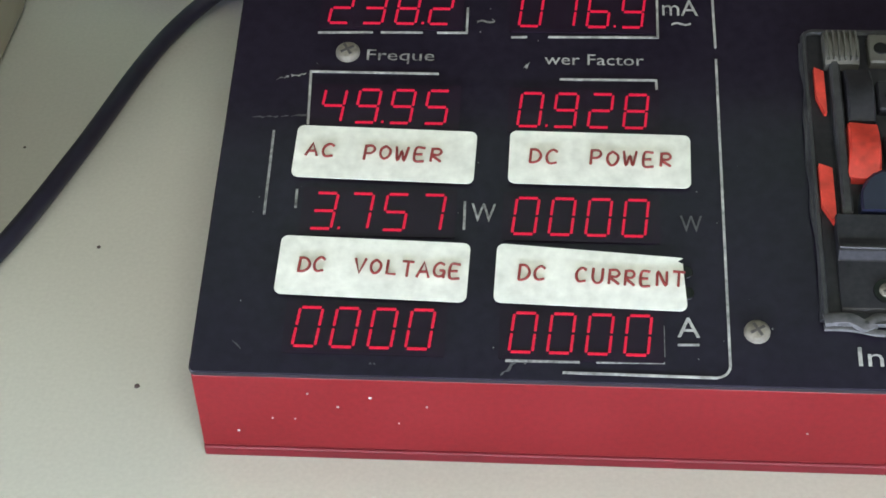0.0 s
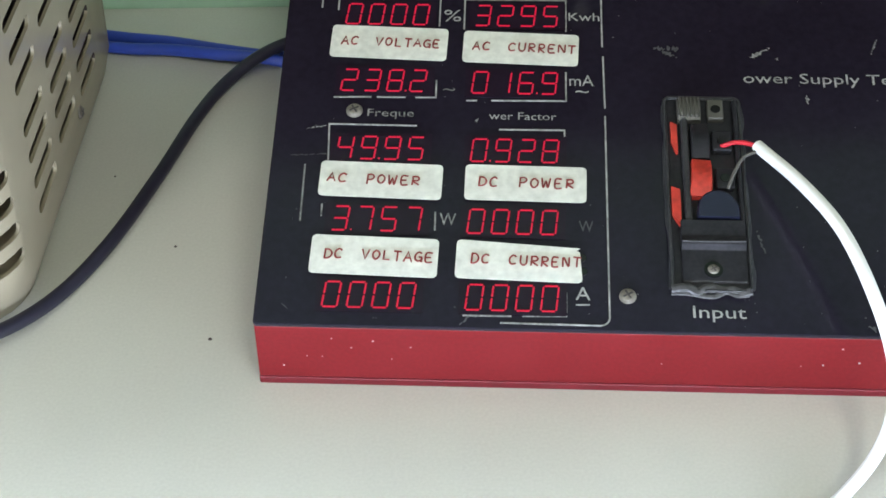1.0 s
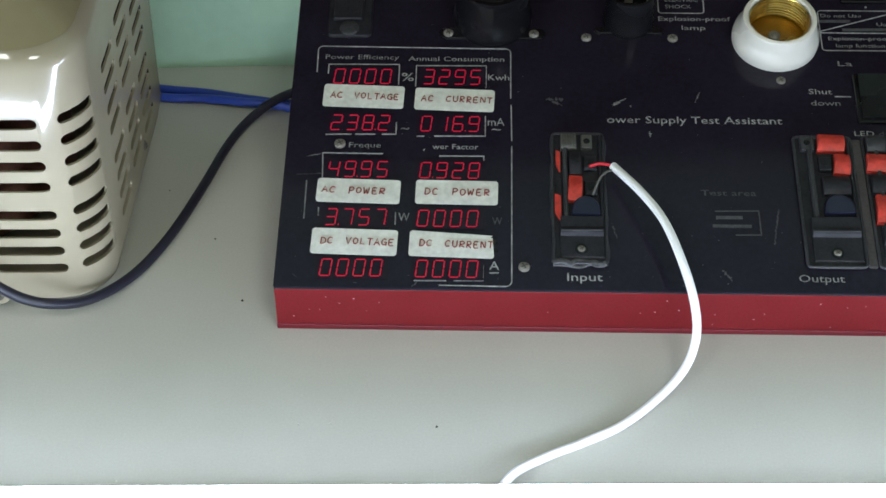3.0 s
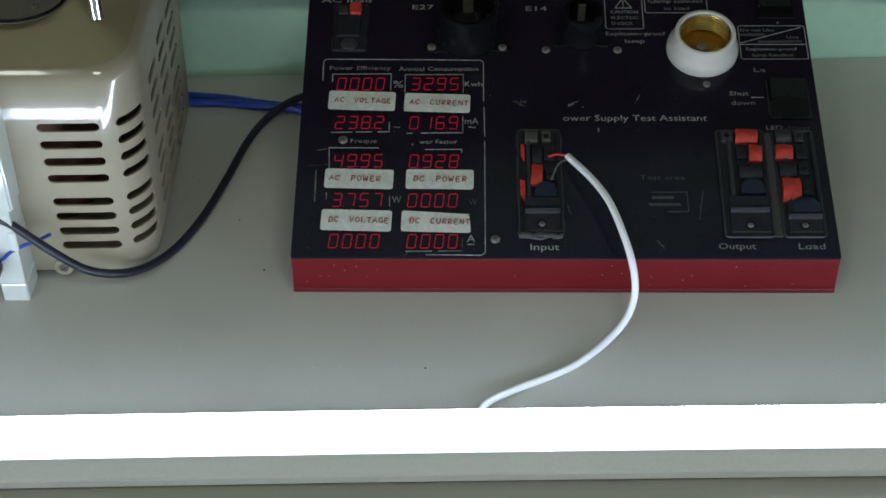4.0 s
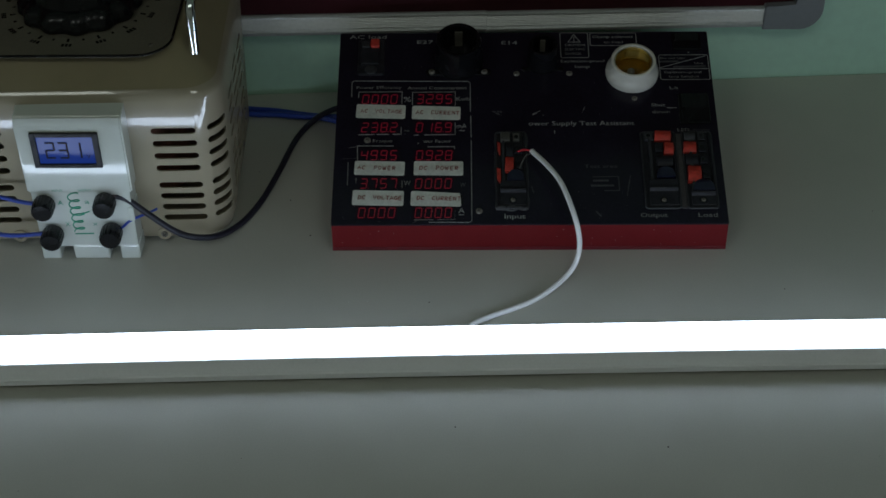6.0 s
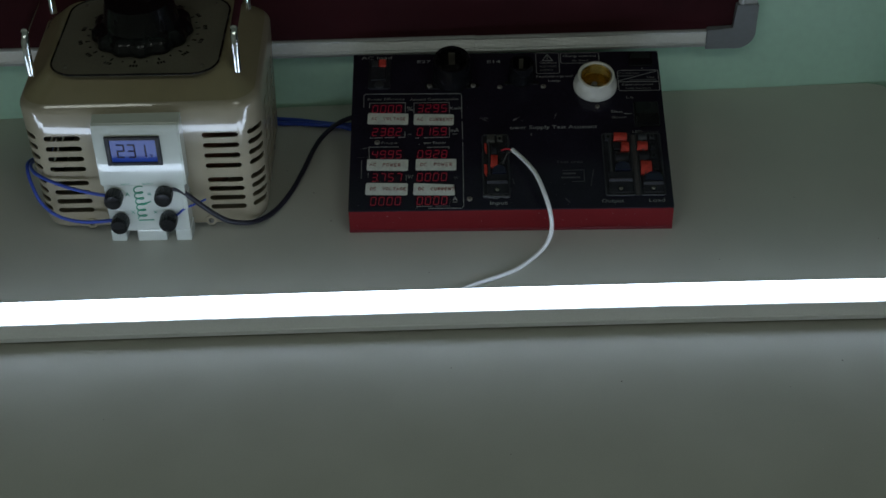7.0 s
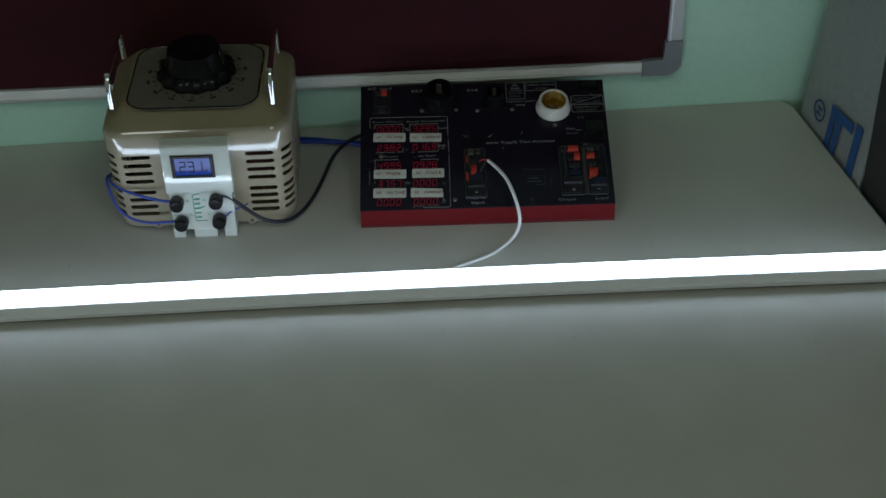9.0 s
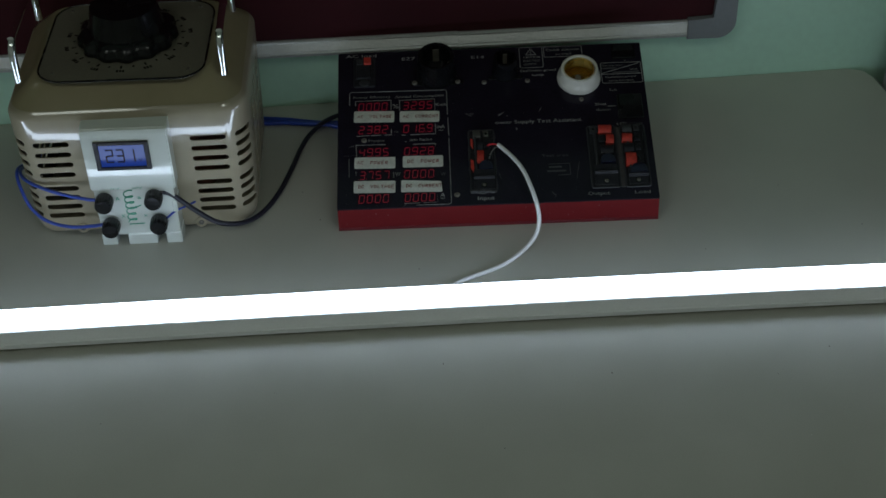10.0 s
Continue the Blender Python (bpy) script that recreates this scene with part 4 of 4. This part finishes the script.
def variac():
    cx, cy = -0.1968, 0.106
    v = thing("variable_transformer", "cream enamelled variable transformer with a black dial knob", "transformer", (cx, cy, 0))
    hx, hy, r = 0.1150, 0.0965, 0.027
    turn = pose(0, 0, 0, 0, 0, 1.2)

    def loop(inset, z, steps=8):
        return [turn @ Vector((x, y, z)) for x, y in rounded_outline(-hx + inset, -hy + inset, hx - inset, hy - inset, max(r - inset * 0.35, 0.01), steps)]

    # A tight fold above the front face, then a slope up to the dial
    shoulder = [(0.0, 0.1385), (0.0006, 0.1418), (0.0022, 0.1447), (0.0048, 0.1473), (0.0105, 0.1527), (0.0180, 0.1598), (0.0250, 0.1658), (0.0300, 0.1697)]
    bm = bmesh.new()
    add_rings(bm, [loop(0.0052, 0.0035), loop(0.0027, 0.013), loop(0.0011, 0.09)] + [loop(i, z) for i, z in shoulder])
    bmesh.ops.recalc_face_normals(bm, faces=bm.faces[:])
    shell_mesh = bpy.data.meshes.new("body")
    bm.to_mesh(shell_mesh)
    bm.free()
    shell = new("body", shell_mesh)
    cut = bmesh.new()
    add_rings(cut, [loop(0.0066, 0.0055), loop(0.0040, 0.014), loop(0.0024, 0.09)] + [loop(i + 0.0013, z - 0.0013) for i, z in shoulder])
    inner_mesh = bpy.data.meshes.new("cutter")
    bmesh.ops.recalc_face_normals(cut, faces=cut.faces[:])
    cut.to_mesh(inner_mesh)
    cut.free()
    inner = new("cutter", inner_mesh)
    rows = [0.111, 0.099, 0.087, 0.075, 0.058, 0.047, 0.036, 0.025]
    spin = turn.to_3x3()
    tools = [inner]

    def cutter(places, along, normal, length, height):
        """One cutter object for slots that do not touch each other."""
        bm = bmesh.new()
        for p in places:
            capsule(bm, turn @ Vector(p), spin @ Vector(along), spin @ Vector(normal), length, height, 0.010)
        bmesh.ops.recalc_face_normals(bm, faces=bm.faces[:])
        mesh = bpy.data.meshes.new("cutter")
        bm.to_mesh(mesh)
        bm.free()
        tools.append(new("cutter", mesh))

    turn_c, turn_s = math.cos(radians(56)), math.sin(radians(56))
    cutter([(sx * 0.0755, -hy, z) for z in rows for sx in (-1, 1)], (1, 0, 0), (0, 1, 0), 0.035, 0.0058)
    for sx in (-1, 1):
        cutter([(sx * (hx - r + r * turn_s), -hy + r - r * turn_c, z) for z in rows], (turn_c, sx * turn_s, 0), (sx * turn_s, -turn_c, 0), 0.022, 0.0058)
        cutter([(sx * hx, y, z + dz) for z in rows for y, dz in ((-0.038, 0.0), (-0.002, 0.004), (0.034, 0.0))], (0, 1, 0), (1, 0, 0), 0.027, 0.0050)
    for tool in tools:
        mod = shell.modifiers.new("cut", "BOOLEAN")
        mod.operation, mod.object, mod.solver = "DIFFERENCE", tool, "EXACT"
    dg = bpy.context.evaluated_depsgraph_get()
    dg.update()
    body_mesh = bpy.data.meshes.new_from_object(shell.evaluated_get(dg))
    shell.modifiers.clear()
    for tool in tools:
        bpy.data.objects.remove(tool)
    bpy.data.objects.remove(shell)
    body_mesh.name = "body"
    body_mesh.materials.clear()
    body_mesh.materials.append(M_BEIGE)
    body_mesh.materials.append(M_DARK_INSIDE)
    # Inward faces take a dark brown that puts the casing's inner shade into colour
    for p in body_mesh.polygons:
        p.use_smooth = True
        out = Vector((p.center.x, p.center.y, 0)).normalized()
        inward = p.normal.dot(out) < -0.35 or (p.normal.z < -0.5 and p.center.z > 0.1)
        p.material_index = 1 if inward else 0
    body_mesh.set_sharp_from_angle(angle=radians(35))
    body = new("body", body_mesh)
    body.parent = v
    body["label"] = "cream enamel casing with rounded shoulders and ventilation slots"

    # Toroid winding seen through the slots
    part("winding", turned([(0.045, 0.012), (0.076, 0.016), (0.078, 0.10), (0.07, 0.112), (0.045, 0.114)], steps=40, flutes=40, depth=0.0008), M_COPPER, v, "dark copper winding", smooth=True)
    for x in (-0.08, 0.08):
        for y in (-0.07, 0.07):
            part("foot", turned([(0.009, 0.0), (0.010, 0.001), (0.010, 0.0034)], (x, y), 16), M_BLACK, v)
    # Casing top, a skin coloured darker olive for its shade, and the dial plate
    bm = bmesh.new()
    rings = [loop(i - 0.0003, z + 0.0005) for i, z in shoulder[3:]] + [loop(0.032, 0.1708)]
    add_rings(bm, rings, cap_start=False)
    part("shaded_top", bm, M_BEIGE_SHADED, v, "cream casing top, its shade put into a darker olive colour", smooth=True)
    plate = part("dial_plate", slab(-0.081, -0.082, 0.079, 0.064, 0.1708, 0.1722, 0.026, 8, 0.0005), M_DIAL, v, "grey metal dial plate with numbered scale")
    rim = [(x, y, 0.1722) for x, y in rounded_outline(-0.081, -0.082, 0.079, 0.064, 0.026, 8)]
    part("dial_rim", tube(rim + rim[:1], 0.0010, sides=6, smooth_it=False), M_BLACK, plate, "black rim line")
    kx, ky = -0.001, -0.006
    for i in range(25):
        a = radians(-150 + 300 * i / 24 - 90)
        rr = 0.0535
        long = 0.0046 if i % 2 == 0 else 0.0024
        m = pose(kx + rr * math.cos(a), ky + rr * math.sin(a), 0.1722, 0, 0, math.degrees(a))
        part("scale_mark", box((-long / 2, -0.0009, 0), (long / 2, 0.0009, 0.0003), m), M_BLACK, plate)
    for i in range(13):
        a = radians(-150 + 300 * i / 12 - 90)
        m = pose(kx + 0.0605 * math.cos(a), ky + 0.0605 * math.sin(a), 0.1722, 0, 0, math.degrees(a) + 90)
        bm = bmesh.new()
        for dx in (-0.0029, 0.0, 0.0029):
            add_box(bm, (dx - 0.0010, -0.0019, 0), (dx + 0.0010, 0.0019, 0.0002), m)
        part("illegible_number", bm, M_BLACK, plate, "small black scale number")
    for x, y in ((-0.066, -0.067), (0.064, -0.067), (-0.066, 0.051), (0.064, 0.051)):
        screw(plate, x, y, 0.0022, 0.0, pose(0, 0, 0.1722))
    # Knob: fluted skirt and a tapered grip
    knob = part("knob", turned([(0.0465, 0.1725), (0.0480, 0.1745), (0.0470, 0.182), (0.042, 0.1870), (0.0375, 0.1885)], (kx, ky), 96, flutes=13, depth=0.0017), M_BLACK, v, "large black fluted dial knob", smooth=True)
    part("grip", turned([(0.0375, 0.1883), (0.0362, 0.1915), (0.0338, 0.2040), (0.0322, 0.2110), (0.026, 0.2120), (0.010, 0.2112)], (kx, ky), 64, flutes=0), M_BLACK, knob, smooth=True)
    part("pointer_line", box((-0.0006, -0.0435, 0.180), (0.0006, -0.038, 0.1862), pose(kx, ky, 0, 0, 0, 12)), M_PRINT_WORN, knob)
    # Chrome carrying handles, one on each side
    for x, y0, y1 in ((-0.1000, -0.066, 0.052), (0.0960, -0.069, 0.051)):
        pts = [(x, y0, 0.166), (x, y0, 0.188), (x, y0 + 0.0015, 0.2000), (x, y0 + 0.007, 0.2065), (x, y0 + 0.016, 0.2085), (x, y1 - 0.016, 0.2085), (x, y1 - 0.007, 0.2065), (x, y1 - 0.0015, 0.2000), (x, y1, 0.188), (x, y1, 0.166)]
        part("handle", tube(pts, 0.0037, per=5, sides=14, m=turn), M_CHROME, v, "chrome carrying handle", smooth=True)
    # Casing screws
    for x in (-0.062, 0.0565):
        screw(v, x, 0.0065, 0.0030, 0.0, turn @ pose(0, -hy + 0.0005, 0.003, 90, 0, 0))
    screw(v, 0.0, 0.02, 0.0028, 0.0, turn @ pose(hx - 0.003, 0.015, 0.0, 90, 0, 90))

    for x in (-0.062, 0.0565):
        part("washer", turned([(0.0058, 0.0), (0.0056, 0.0008), (0.0040, 0.0009)], (x, 0.0065), 20, turn @ pose(0, -hy + 0.001, 0.003, 90, 0, 0)), M_BEIGE, v, smooth=True)
    # White terminal bracket on the front
    f = -0.114
    bm = bmesh.new()
    prof = [(-hy + 0.001, 0.066), (f, 0.066), (f - 0.0004, 0.130), (f + 0.003, 0.1365), (-hy + 0.006, 0.1395), (-hy + 0.012, 0.1395), (-hy + 0.001, 0.12)]
    add_rings(bm, [[(x, y, z) for y, z in prof] for x in (-0.040, 0.043)])
    bmesh.ops.bevel(bm, geom=[e for e in bm.edges if e.calc_length() > 0.004], offset=0.0014, segments=3, affect="EDGES")
    bracket = part("terminal_bracket", bm, M_WHITE_ABS, v, "white plastic bracket holding the meter", smooth=True)
    part("terminal_plate", box((-0.0375, f + 0.0003, 0.012), (0.0405, -hy + 0.0035, 0.0672), None, 0.0006), M_WHITE_ABS, bracket)
    part("terminal_ledge", box((-0.0375, f - 0.0005, 0.038), (-0.0337, -hy + 0.002, 0.0525), None, 0.0008), M_WHITE_ABS, bracket)
    part("terminal_ledge", box((0.0367, f - 0.0005, 0.038), (0.0415, -hy + 0.002, 0.0515), None, 0.0008), M_WHITE_ABS, bracket)
    for x0, x1, z1 in ((-0.0385, -0.0235, 0.0135), (-0.0125, 0.0165, 0.0135), (0.0255, 0.0412, 0.0135)):
        part("bracket_foot", box((x0, f - 0.0008, 0.0), (x1, -hy + 0.004, z1), None, 0.0012), M_WHITE_ABS, bracket)
    # Meter with a blue screen
    zx, zz = -0.0022, 0.1083
    bm = bmesh.new()
    w, h, e = 0.0262, 0.0162, 0.0044
    yy = f - 0.0006
    for lo, hi in (((-w, -h), (-w + e, h)), ((w - e, -h), (w, h)), ((-w + e, -h), (w - e, -h + e * 0.8)), ((-w + e, h - e * 0.8), (w - e, h))):
        add_box(bm, (zx + lo[0], yy - 0.0022, zz + lo[1]), (zx + hi[0], yy + 0.002, zz + hi[1]), None, 0.0004, 1)
    meter = part("meter_bezel", bm, M_BLACK_DUSTY, v, "black bezel of a small voltage meter")
    part("meter_screen", box((zx - w + e, yy - 0.0006, zz - h + e * 0.8), (zx + w - e, yy + 0.0005, zz + h - e * 0.8)), M_LCD, meter, "backlit blue liquid-crystal screen")
    upright = pose(0, yy - 0.0006, 0, 90, 0, 0)
    for i, ch in enumerate("231"):
        bm = bmesh.new()
        dx, dz, dw, dh = zx - 0.0155 + i * 0.0102, zz - 0.0072, 0.0064, 0.0140
        spots = {"a": ((0, 1), (1, 1)), "b": ((1, 1), (1, 0.5)), "c": ((1, 0.5), (1, 0)), "d": ((0, 0), (1, 0)), "e": ((0, 0.5), (0, 0)), "f": ((0, 1), (0, 0.5)), "g": ((0, 0.5), (1, 0.5))}
        for s in SEGMENTS[ch]:
            (ax, az), (bx, bz) = spots[s]
            a, b = Vector((dx + ax * dw, dz + az * dh)), Vector((dx + bx * dw, dz + bz * dh))
            d = (b - a) * 0.1
            flat_line(bm, a + d, b - d, 0.0014, upright, 0.0004)
        part("screen_digit", bm, M_LCD_INK, meter)
    lettering("V", zx + 0.0150, zz - 0.0055, 0.004, upright, "screen_unit", meter, M_LCD_INK, 0.0034, lift=0.0005)
    # Green coil diagram
    bm = bmesh.new()
    face_y = f - 0.0002
    coil = []
    for i in range(46):
        a = i / 45 * 5.5 * 2 * math.pi
        coil.append((-0.0046 + 0.0044 * math.cos(a) + 0.0006 * math.sin(a), face_y, 0.0655 - i / 45 * 0.038 + 0.0024 * math.sin(a)))
    tube(coil, 0.0005, per=2, sides=6, bm=bm)
    for a, b in (((-0.0085, 0.0252), (0.0065, 0.0256)), ((0.0062, 0.0480), (-0.0005, 0.0450)), ((-0.0005, 0.0450), (0.0012, 0.0468)), ((-0.0005, 0.0450), (0.0018, 0.0448))):
        tube([(a[0], face_y, a[1]), (b[0], face_y, b[1])], 0.0005, sides=6, bm=bm, smooth_it=False)
    part("coil_diagram", bm, M_GREEN_INK, bracket, "green printed coil diagram")
    front = pose(0, face_y, 0, 90, 0, 0)
    for text, x, z, size, wide in (("A", -0.0175, 0.0570, 0.0046, 0.0042), ("a", 0.0040, 0.0580, 0.0042, 0.0038), ("X", -0.0150, 0.0355, 0.0044, 0.0040), ("x", 0.0072, 0.0360, 0.0040, 0.0036), ("INPUT", -0.0200, 0.0690, 0.0020, 0.0085), ("OUTPUT", 0.0004, 0.0692, 0.0020, 0.0105)):
        lettering(text, x, z, size, front, "printed_letter", bracket, M_GREEN_INK, wide, lift=0.0004)
    # Four binding-post knobs
    for x, z in ((-0.0275, 0.0572), (0.0210, 0.0595), (-0.0255, 0.0272), (0.0220, 0.0295)):
        m = pose(x, f + 0.003, z, 90, 0, 0)
        post = part("binding_post", turned([(0.0030, 0.0), (0.0030, 0.004), (0.0082, 0.0042), (0.0086, 0.006), (0.0084, 0.0165), (0.0074, 0.0185), (0.003, 0.0188)], steps=60, m=m, flutes=20, depth=0.00025), M_BLACK, v, "black knurled binding post", smooth=True)
    return v


variac()


# ---- cables ----
def cable(name, points, radius, mat, label, category="cable", sides=12, smooth=True):
    return tagged(link_mesh(name, tube(points, radius, per=8, sides=sides), mat, None, "", smooth), label, category)


white = thing("white_cable", "white two-core cable from the tester input to the lit batten", "cable")
part("sheath", tube([(0.1631, 0.0603, 0.056), (0.1754, 0.0394, 0.056), (0.1853, 0.0195, 0.0535), (0.1927, -0.0029, 0.046), (0.1975, -0.0180, 0.035), (0.1985, -0.0265, 0.022), (0.1935, -0.0355, 0.011), (0.1815, -0.0480, 0.0050), (0.1640, -0.0640, 0.0030), (0.1455, -0.0755, 0.0030), (0.1290, -0.0860, 0.0050), (0.1140, -0.1000, 0.0090), (0.1060, -0.1165, 0.0120)], 0.0021, sides=14), M_WHITE_CORD, white, "white round sheath", smooth=True)
part("red_core", tube([(0.1640, 0.0590, 0.0562), (0.1600, 0.0615, 0.0560), (0.1560, 0.0630, 0.0552), (0.1520, 0.0650, 0.0520)], 0.0008, sides=8), M_RED_WIRE, white, "thin red core", smooth=True)
part("grey_core", tube([(0.1640, 0.0585, 0.0555), (0.1585, 0.0560, 0.0545), (0.1555, 0.0520, 0.0520), (0.1530, 0.0470, 0.0480)], 0.0006, sides=8), M_GREY_LEVER, white, "thin grey core", smooth=True)

black = thing("black_cable", "black rubber cable from the transformer post to the tester", "cable")
part("sheath", tube([(-0.1680, -0.0070, 0.0625), (-0.1590, -0.0055, 0.0570), (-0.1395, -0.0045, 0.0366), (-0.1215, -0.0040, 0.0215), (-0.1050, -0.0010, 0.0150), (-0.0910, 0.0120, 0.0080), (-0.0765, 0.0360, 0.0030), (-0.0640, 0.0660, 0.0026), (-0.0535, 0.1060, 0.0026), (-0.0450, 0.1450, 0.0028), (-0.0365, 0.1670, 0.0045), (-0.0240, 0.1815, 0.0085), (-0.0100, 0.1910, 0.0105), (0.0080, 0.1990, 0.0105), (0.0500, 0.2060, 0.0080)], 0.0026, sides=14), M_BLACK_CORD, black, "black rubber sheath", smooth=True)
part("brown_core", tube([(-0.1665, -0.0068, 0.0617), (-0.1700, -0.0090, 0.0635), (-0.1735, -0.0100, 0.0615), (-0.1758, -0.0070, 0.0598)], 0.0014, sides=8), M_BROWN_WIRE, black, "brown core", smooth=True)
part("blue_core", tube([(-0.1735, -0.0070, 0.0300), (-0.1670, -0.0090, 0.0320), (-0.1610, -0.0080, 0.0370), (-0.1540, -0.0060, 0.0400), (-0.1460, -0.0020, 0.0410), (-0.1400, 0.0050, 0.0400)], 0.0011, sides=8), M_BLUE_WIRE, black, "thin blue core", smooth=True)
cable("blue_lead", [(-0.2235, -0.0070, 0.0572), (-0.2350, -0.0100, 0.0575), (-0.2600, -0.0060, 0.0610), (-0.2850, 0.0030, 0.0640), (-0.3060, 0.0170, 0.0660), (-0.3160, 0.0420, 0.0600), (-0.3170, 0.0800, 0.0400), (-0.3170, 0.1500, 0.0100)], 0.0017, M_BLUE_WIRE, "blue lead from the upper post round the casing")
cable("blue_lead", [(-0.2220, -0.0070, 0.0272), (-0.2350, -0.0100, 0.0265), (-0.2620, -0.0080, 0.0240), (-0.2860, -0.0020, 0.0270), (-0.3020, 0.0060, 0.0370), (-0.3110, 0.0160, 0.0510), (-0.3170, 0.0300, 0.0620), (-0.3190, 0.0500, 0.0580), (-0.3180, 0.0900, 0.0350)], 0.0017, M_BLUE_WIRE, "blue lead from the lower post round the casing")
for k, dy in enumerate((0.0035, -0.0040)):
    cable("blue_mains_lead", [(-0.1500, 0.2120 + dy, 0.0030), (-0.1100, 0.2040 + dy, 0.0030), (-0.0860, 0.1990 + dy * 1.1, 0.0030), (-0.0640, 0.1965 + dy * 0.8, 0.0034), (-0.0425, 0.1915 + dy * 0.9, 0.0030 + 0.002 * k), (-0.0200, 0.1880 + dy * 0.7, 0.0028 + 0.002 * k), (-0.0060, 0.1860 + dy, 0.0032), (0.0025, 0.1840 + dy, 0.0060)], 0.0026, M_BLUE_WIRE, "blue lead lying on the table between the instruments")


# ---- things beyond the table edge ----
def packing_sheet():
    p = thing("packing_sheet", "grey packing board with blue print standing between table and wall", "packaging")
    p.matrix_world = TABLE_END @ pose(0.007, -0.034, 0, 0, 6, 0) @ pose(-0.655, -0.279, 0)
    x = 0.655
    bm = bmesh.new()
    cols, rows = 10, 14
    rings = []
    for k in range(rows + 1):
        z = -0.70 + 1.20 * k / rows
        ring = []
        for i in range(cols + 1):
            y = 0.279 - 0.181 * i / cols
            ring.append((x + 0.0015 * math.sin(3.1 * i / cols * 2 + k * 0.5), y, z))
        ring += [(a + 0.003, b, c) for a, b, c in ring[::-1]]
        rings.append(ring)
    add_rings(bm, rings)
    part("board", bm, M_SHEET, p)
    m = Matrix.Translation((x - 0.0022, 0, 0)) @ Matrix(((0, 0, -1, 0), (-1, 0, 0, 0), (0, 1, 0, 0), (0, 0, 0, 1)))
    bm = bmesh.new()
    ring = [(-0.232 + 0.014 * math.cos(a), 0.031 + 0.014 * math.sin(a)) for a in (2 * math.pi * i / 24 for i in range(24))]
    for a, b in zip(ring, ring[1:] + ring[:1]):
        flat_line(bm, a, b, 0.0022, m, 0.0006)
    for a, b in (((-0.238, 0.026), (-0.226, 0.026)), ((-0.238, 0.035), (-0.226, 0.035)), ((-0.233, 0.026), (-0.233, 0.035))):
        flat_line(bm, a, b, 0.002, m, 0.0006)
    part("ring_mark", bm, M_SHEET_BLUE, p, "small blue ring mark")
    for n, (segs, w) in enumerate(((((-0.196, -0.03), (-0.196, 0.052)), 0.013), (((-0.196, 0.052), (-0.150, 0.056)), 0.014), (((-0.178, -0.03), (-0.178, 0.046)), 0.012), (((-0.178, -0.03), (-0.150, -0.032)), 0.013),
                                  (((-0.128, 0.0), (-0.128, 0.062)), 0.016), (((-0.215, 0.245), (-0.215, 0.375)), 0.018), (((-0.180, 0.240), (-0.180, 0.375)), 0.018), (((-0.140, 0.250), (-0.140, 0.375)), 0.018), (((-0.140, 0.253), (-0.105, 0.253)), 0.018))):
        bm = bmesh.new()
        flat_line(bm, segs[0], segs[1], w, m, 0.0007 + 0.0002 * (n % 3))
        part("blue_bar", bm, M_SHEET_BLUE, p, "broad blue printed stroke")


packing_sheet()
side = thing("storage_cabinet", "black storage cabinet beyond the end of the table", "cabinet")
side.matrix_world = TABLE_END @ pose(0.006, -0.034, 0) @ pose(-0.655, -0.279, 0)
part("carcass", box((0.655, -0.62, -0.75), (1.1, 0.094, 0.62), None, 0.006), M_SHADE, side)
part("plinth", box((0.665, -0.61, -0.749), (1.09, 0.086, -0.69), None, 0.002), M_BLACK, side)

# ---- crumbs on the table ----
bm = bmesh.new()
rng = random.Random(3)
for x, y in ((-0.0711, 0.1092), (-0.0404, 0.0682), (0.1496, -0.3072), (0.4487, -0.1960), (0.524, -0.2395), (0.3964, -0.2291), (-0.05, -0.23), (0.25, -0.22), (0.30, 0.10), (0.45, 0.05), (-0.36, -0.06), (0.52, -0.02), (-0.02, 0.02), (0.36, -0.05), (0.10, -0.20), (-0.20, -0.26), (0.0795, -0.0643)):
    r = rng.uniform(0.0003, 0.0008)
    turned([(r, 0), (r * 0.8, r * 0.5), (r * 0.2, r * 0.7)], (x, y), 7, None, bm)
tagged(link_mesh("crumbs", bm, M_BROWN_WIRE, None), "dark crumbs and specks scattered on the table", "debris", "", "stuff")

bm = bmesh.new()
for x, y in ((0.0165, -0.0640), (0.0310, -0.0630), (0.5480, -0.1180), (0.4100, -0.3050), (0.2500, -0.3400), (0.1750, -0.1150), (-0.0600, -0.1000), (0.3300, -0.1050)):
    r = rng.uniform(0.0003, 0.0006)
    turned([(r, 0), (r * 0.8, r * 0.5), (r * 0.2, r * 0.7)], (x, y), 7, None, bm)
tagged(link_mesh("pale_crumbs", bm, M_STICKER, None), "tiny pale crumbs lying on the grey table", "debris", "", "stuff")
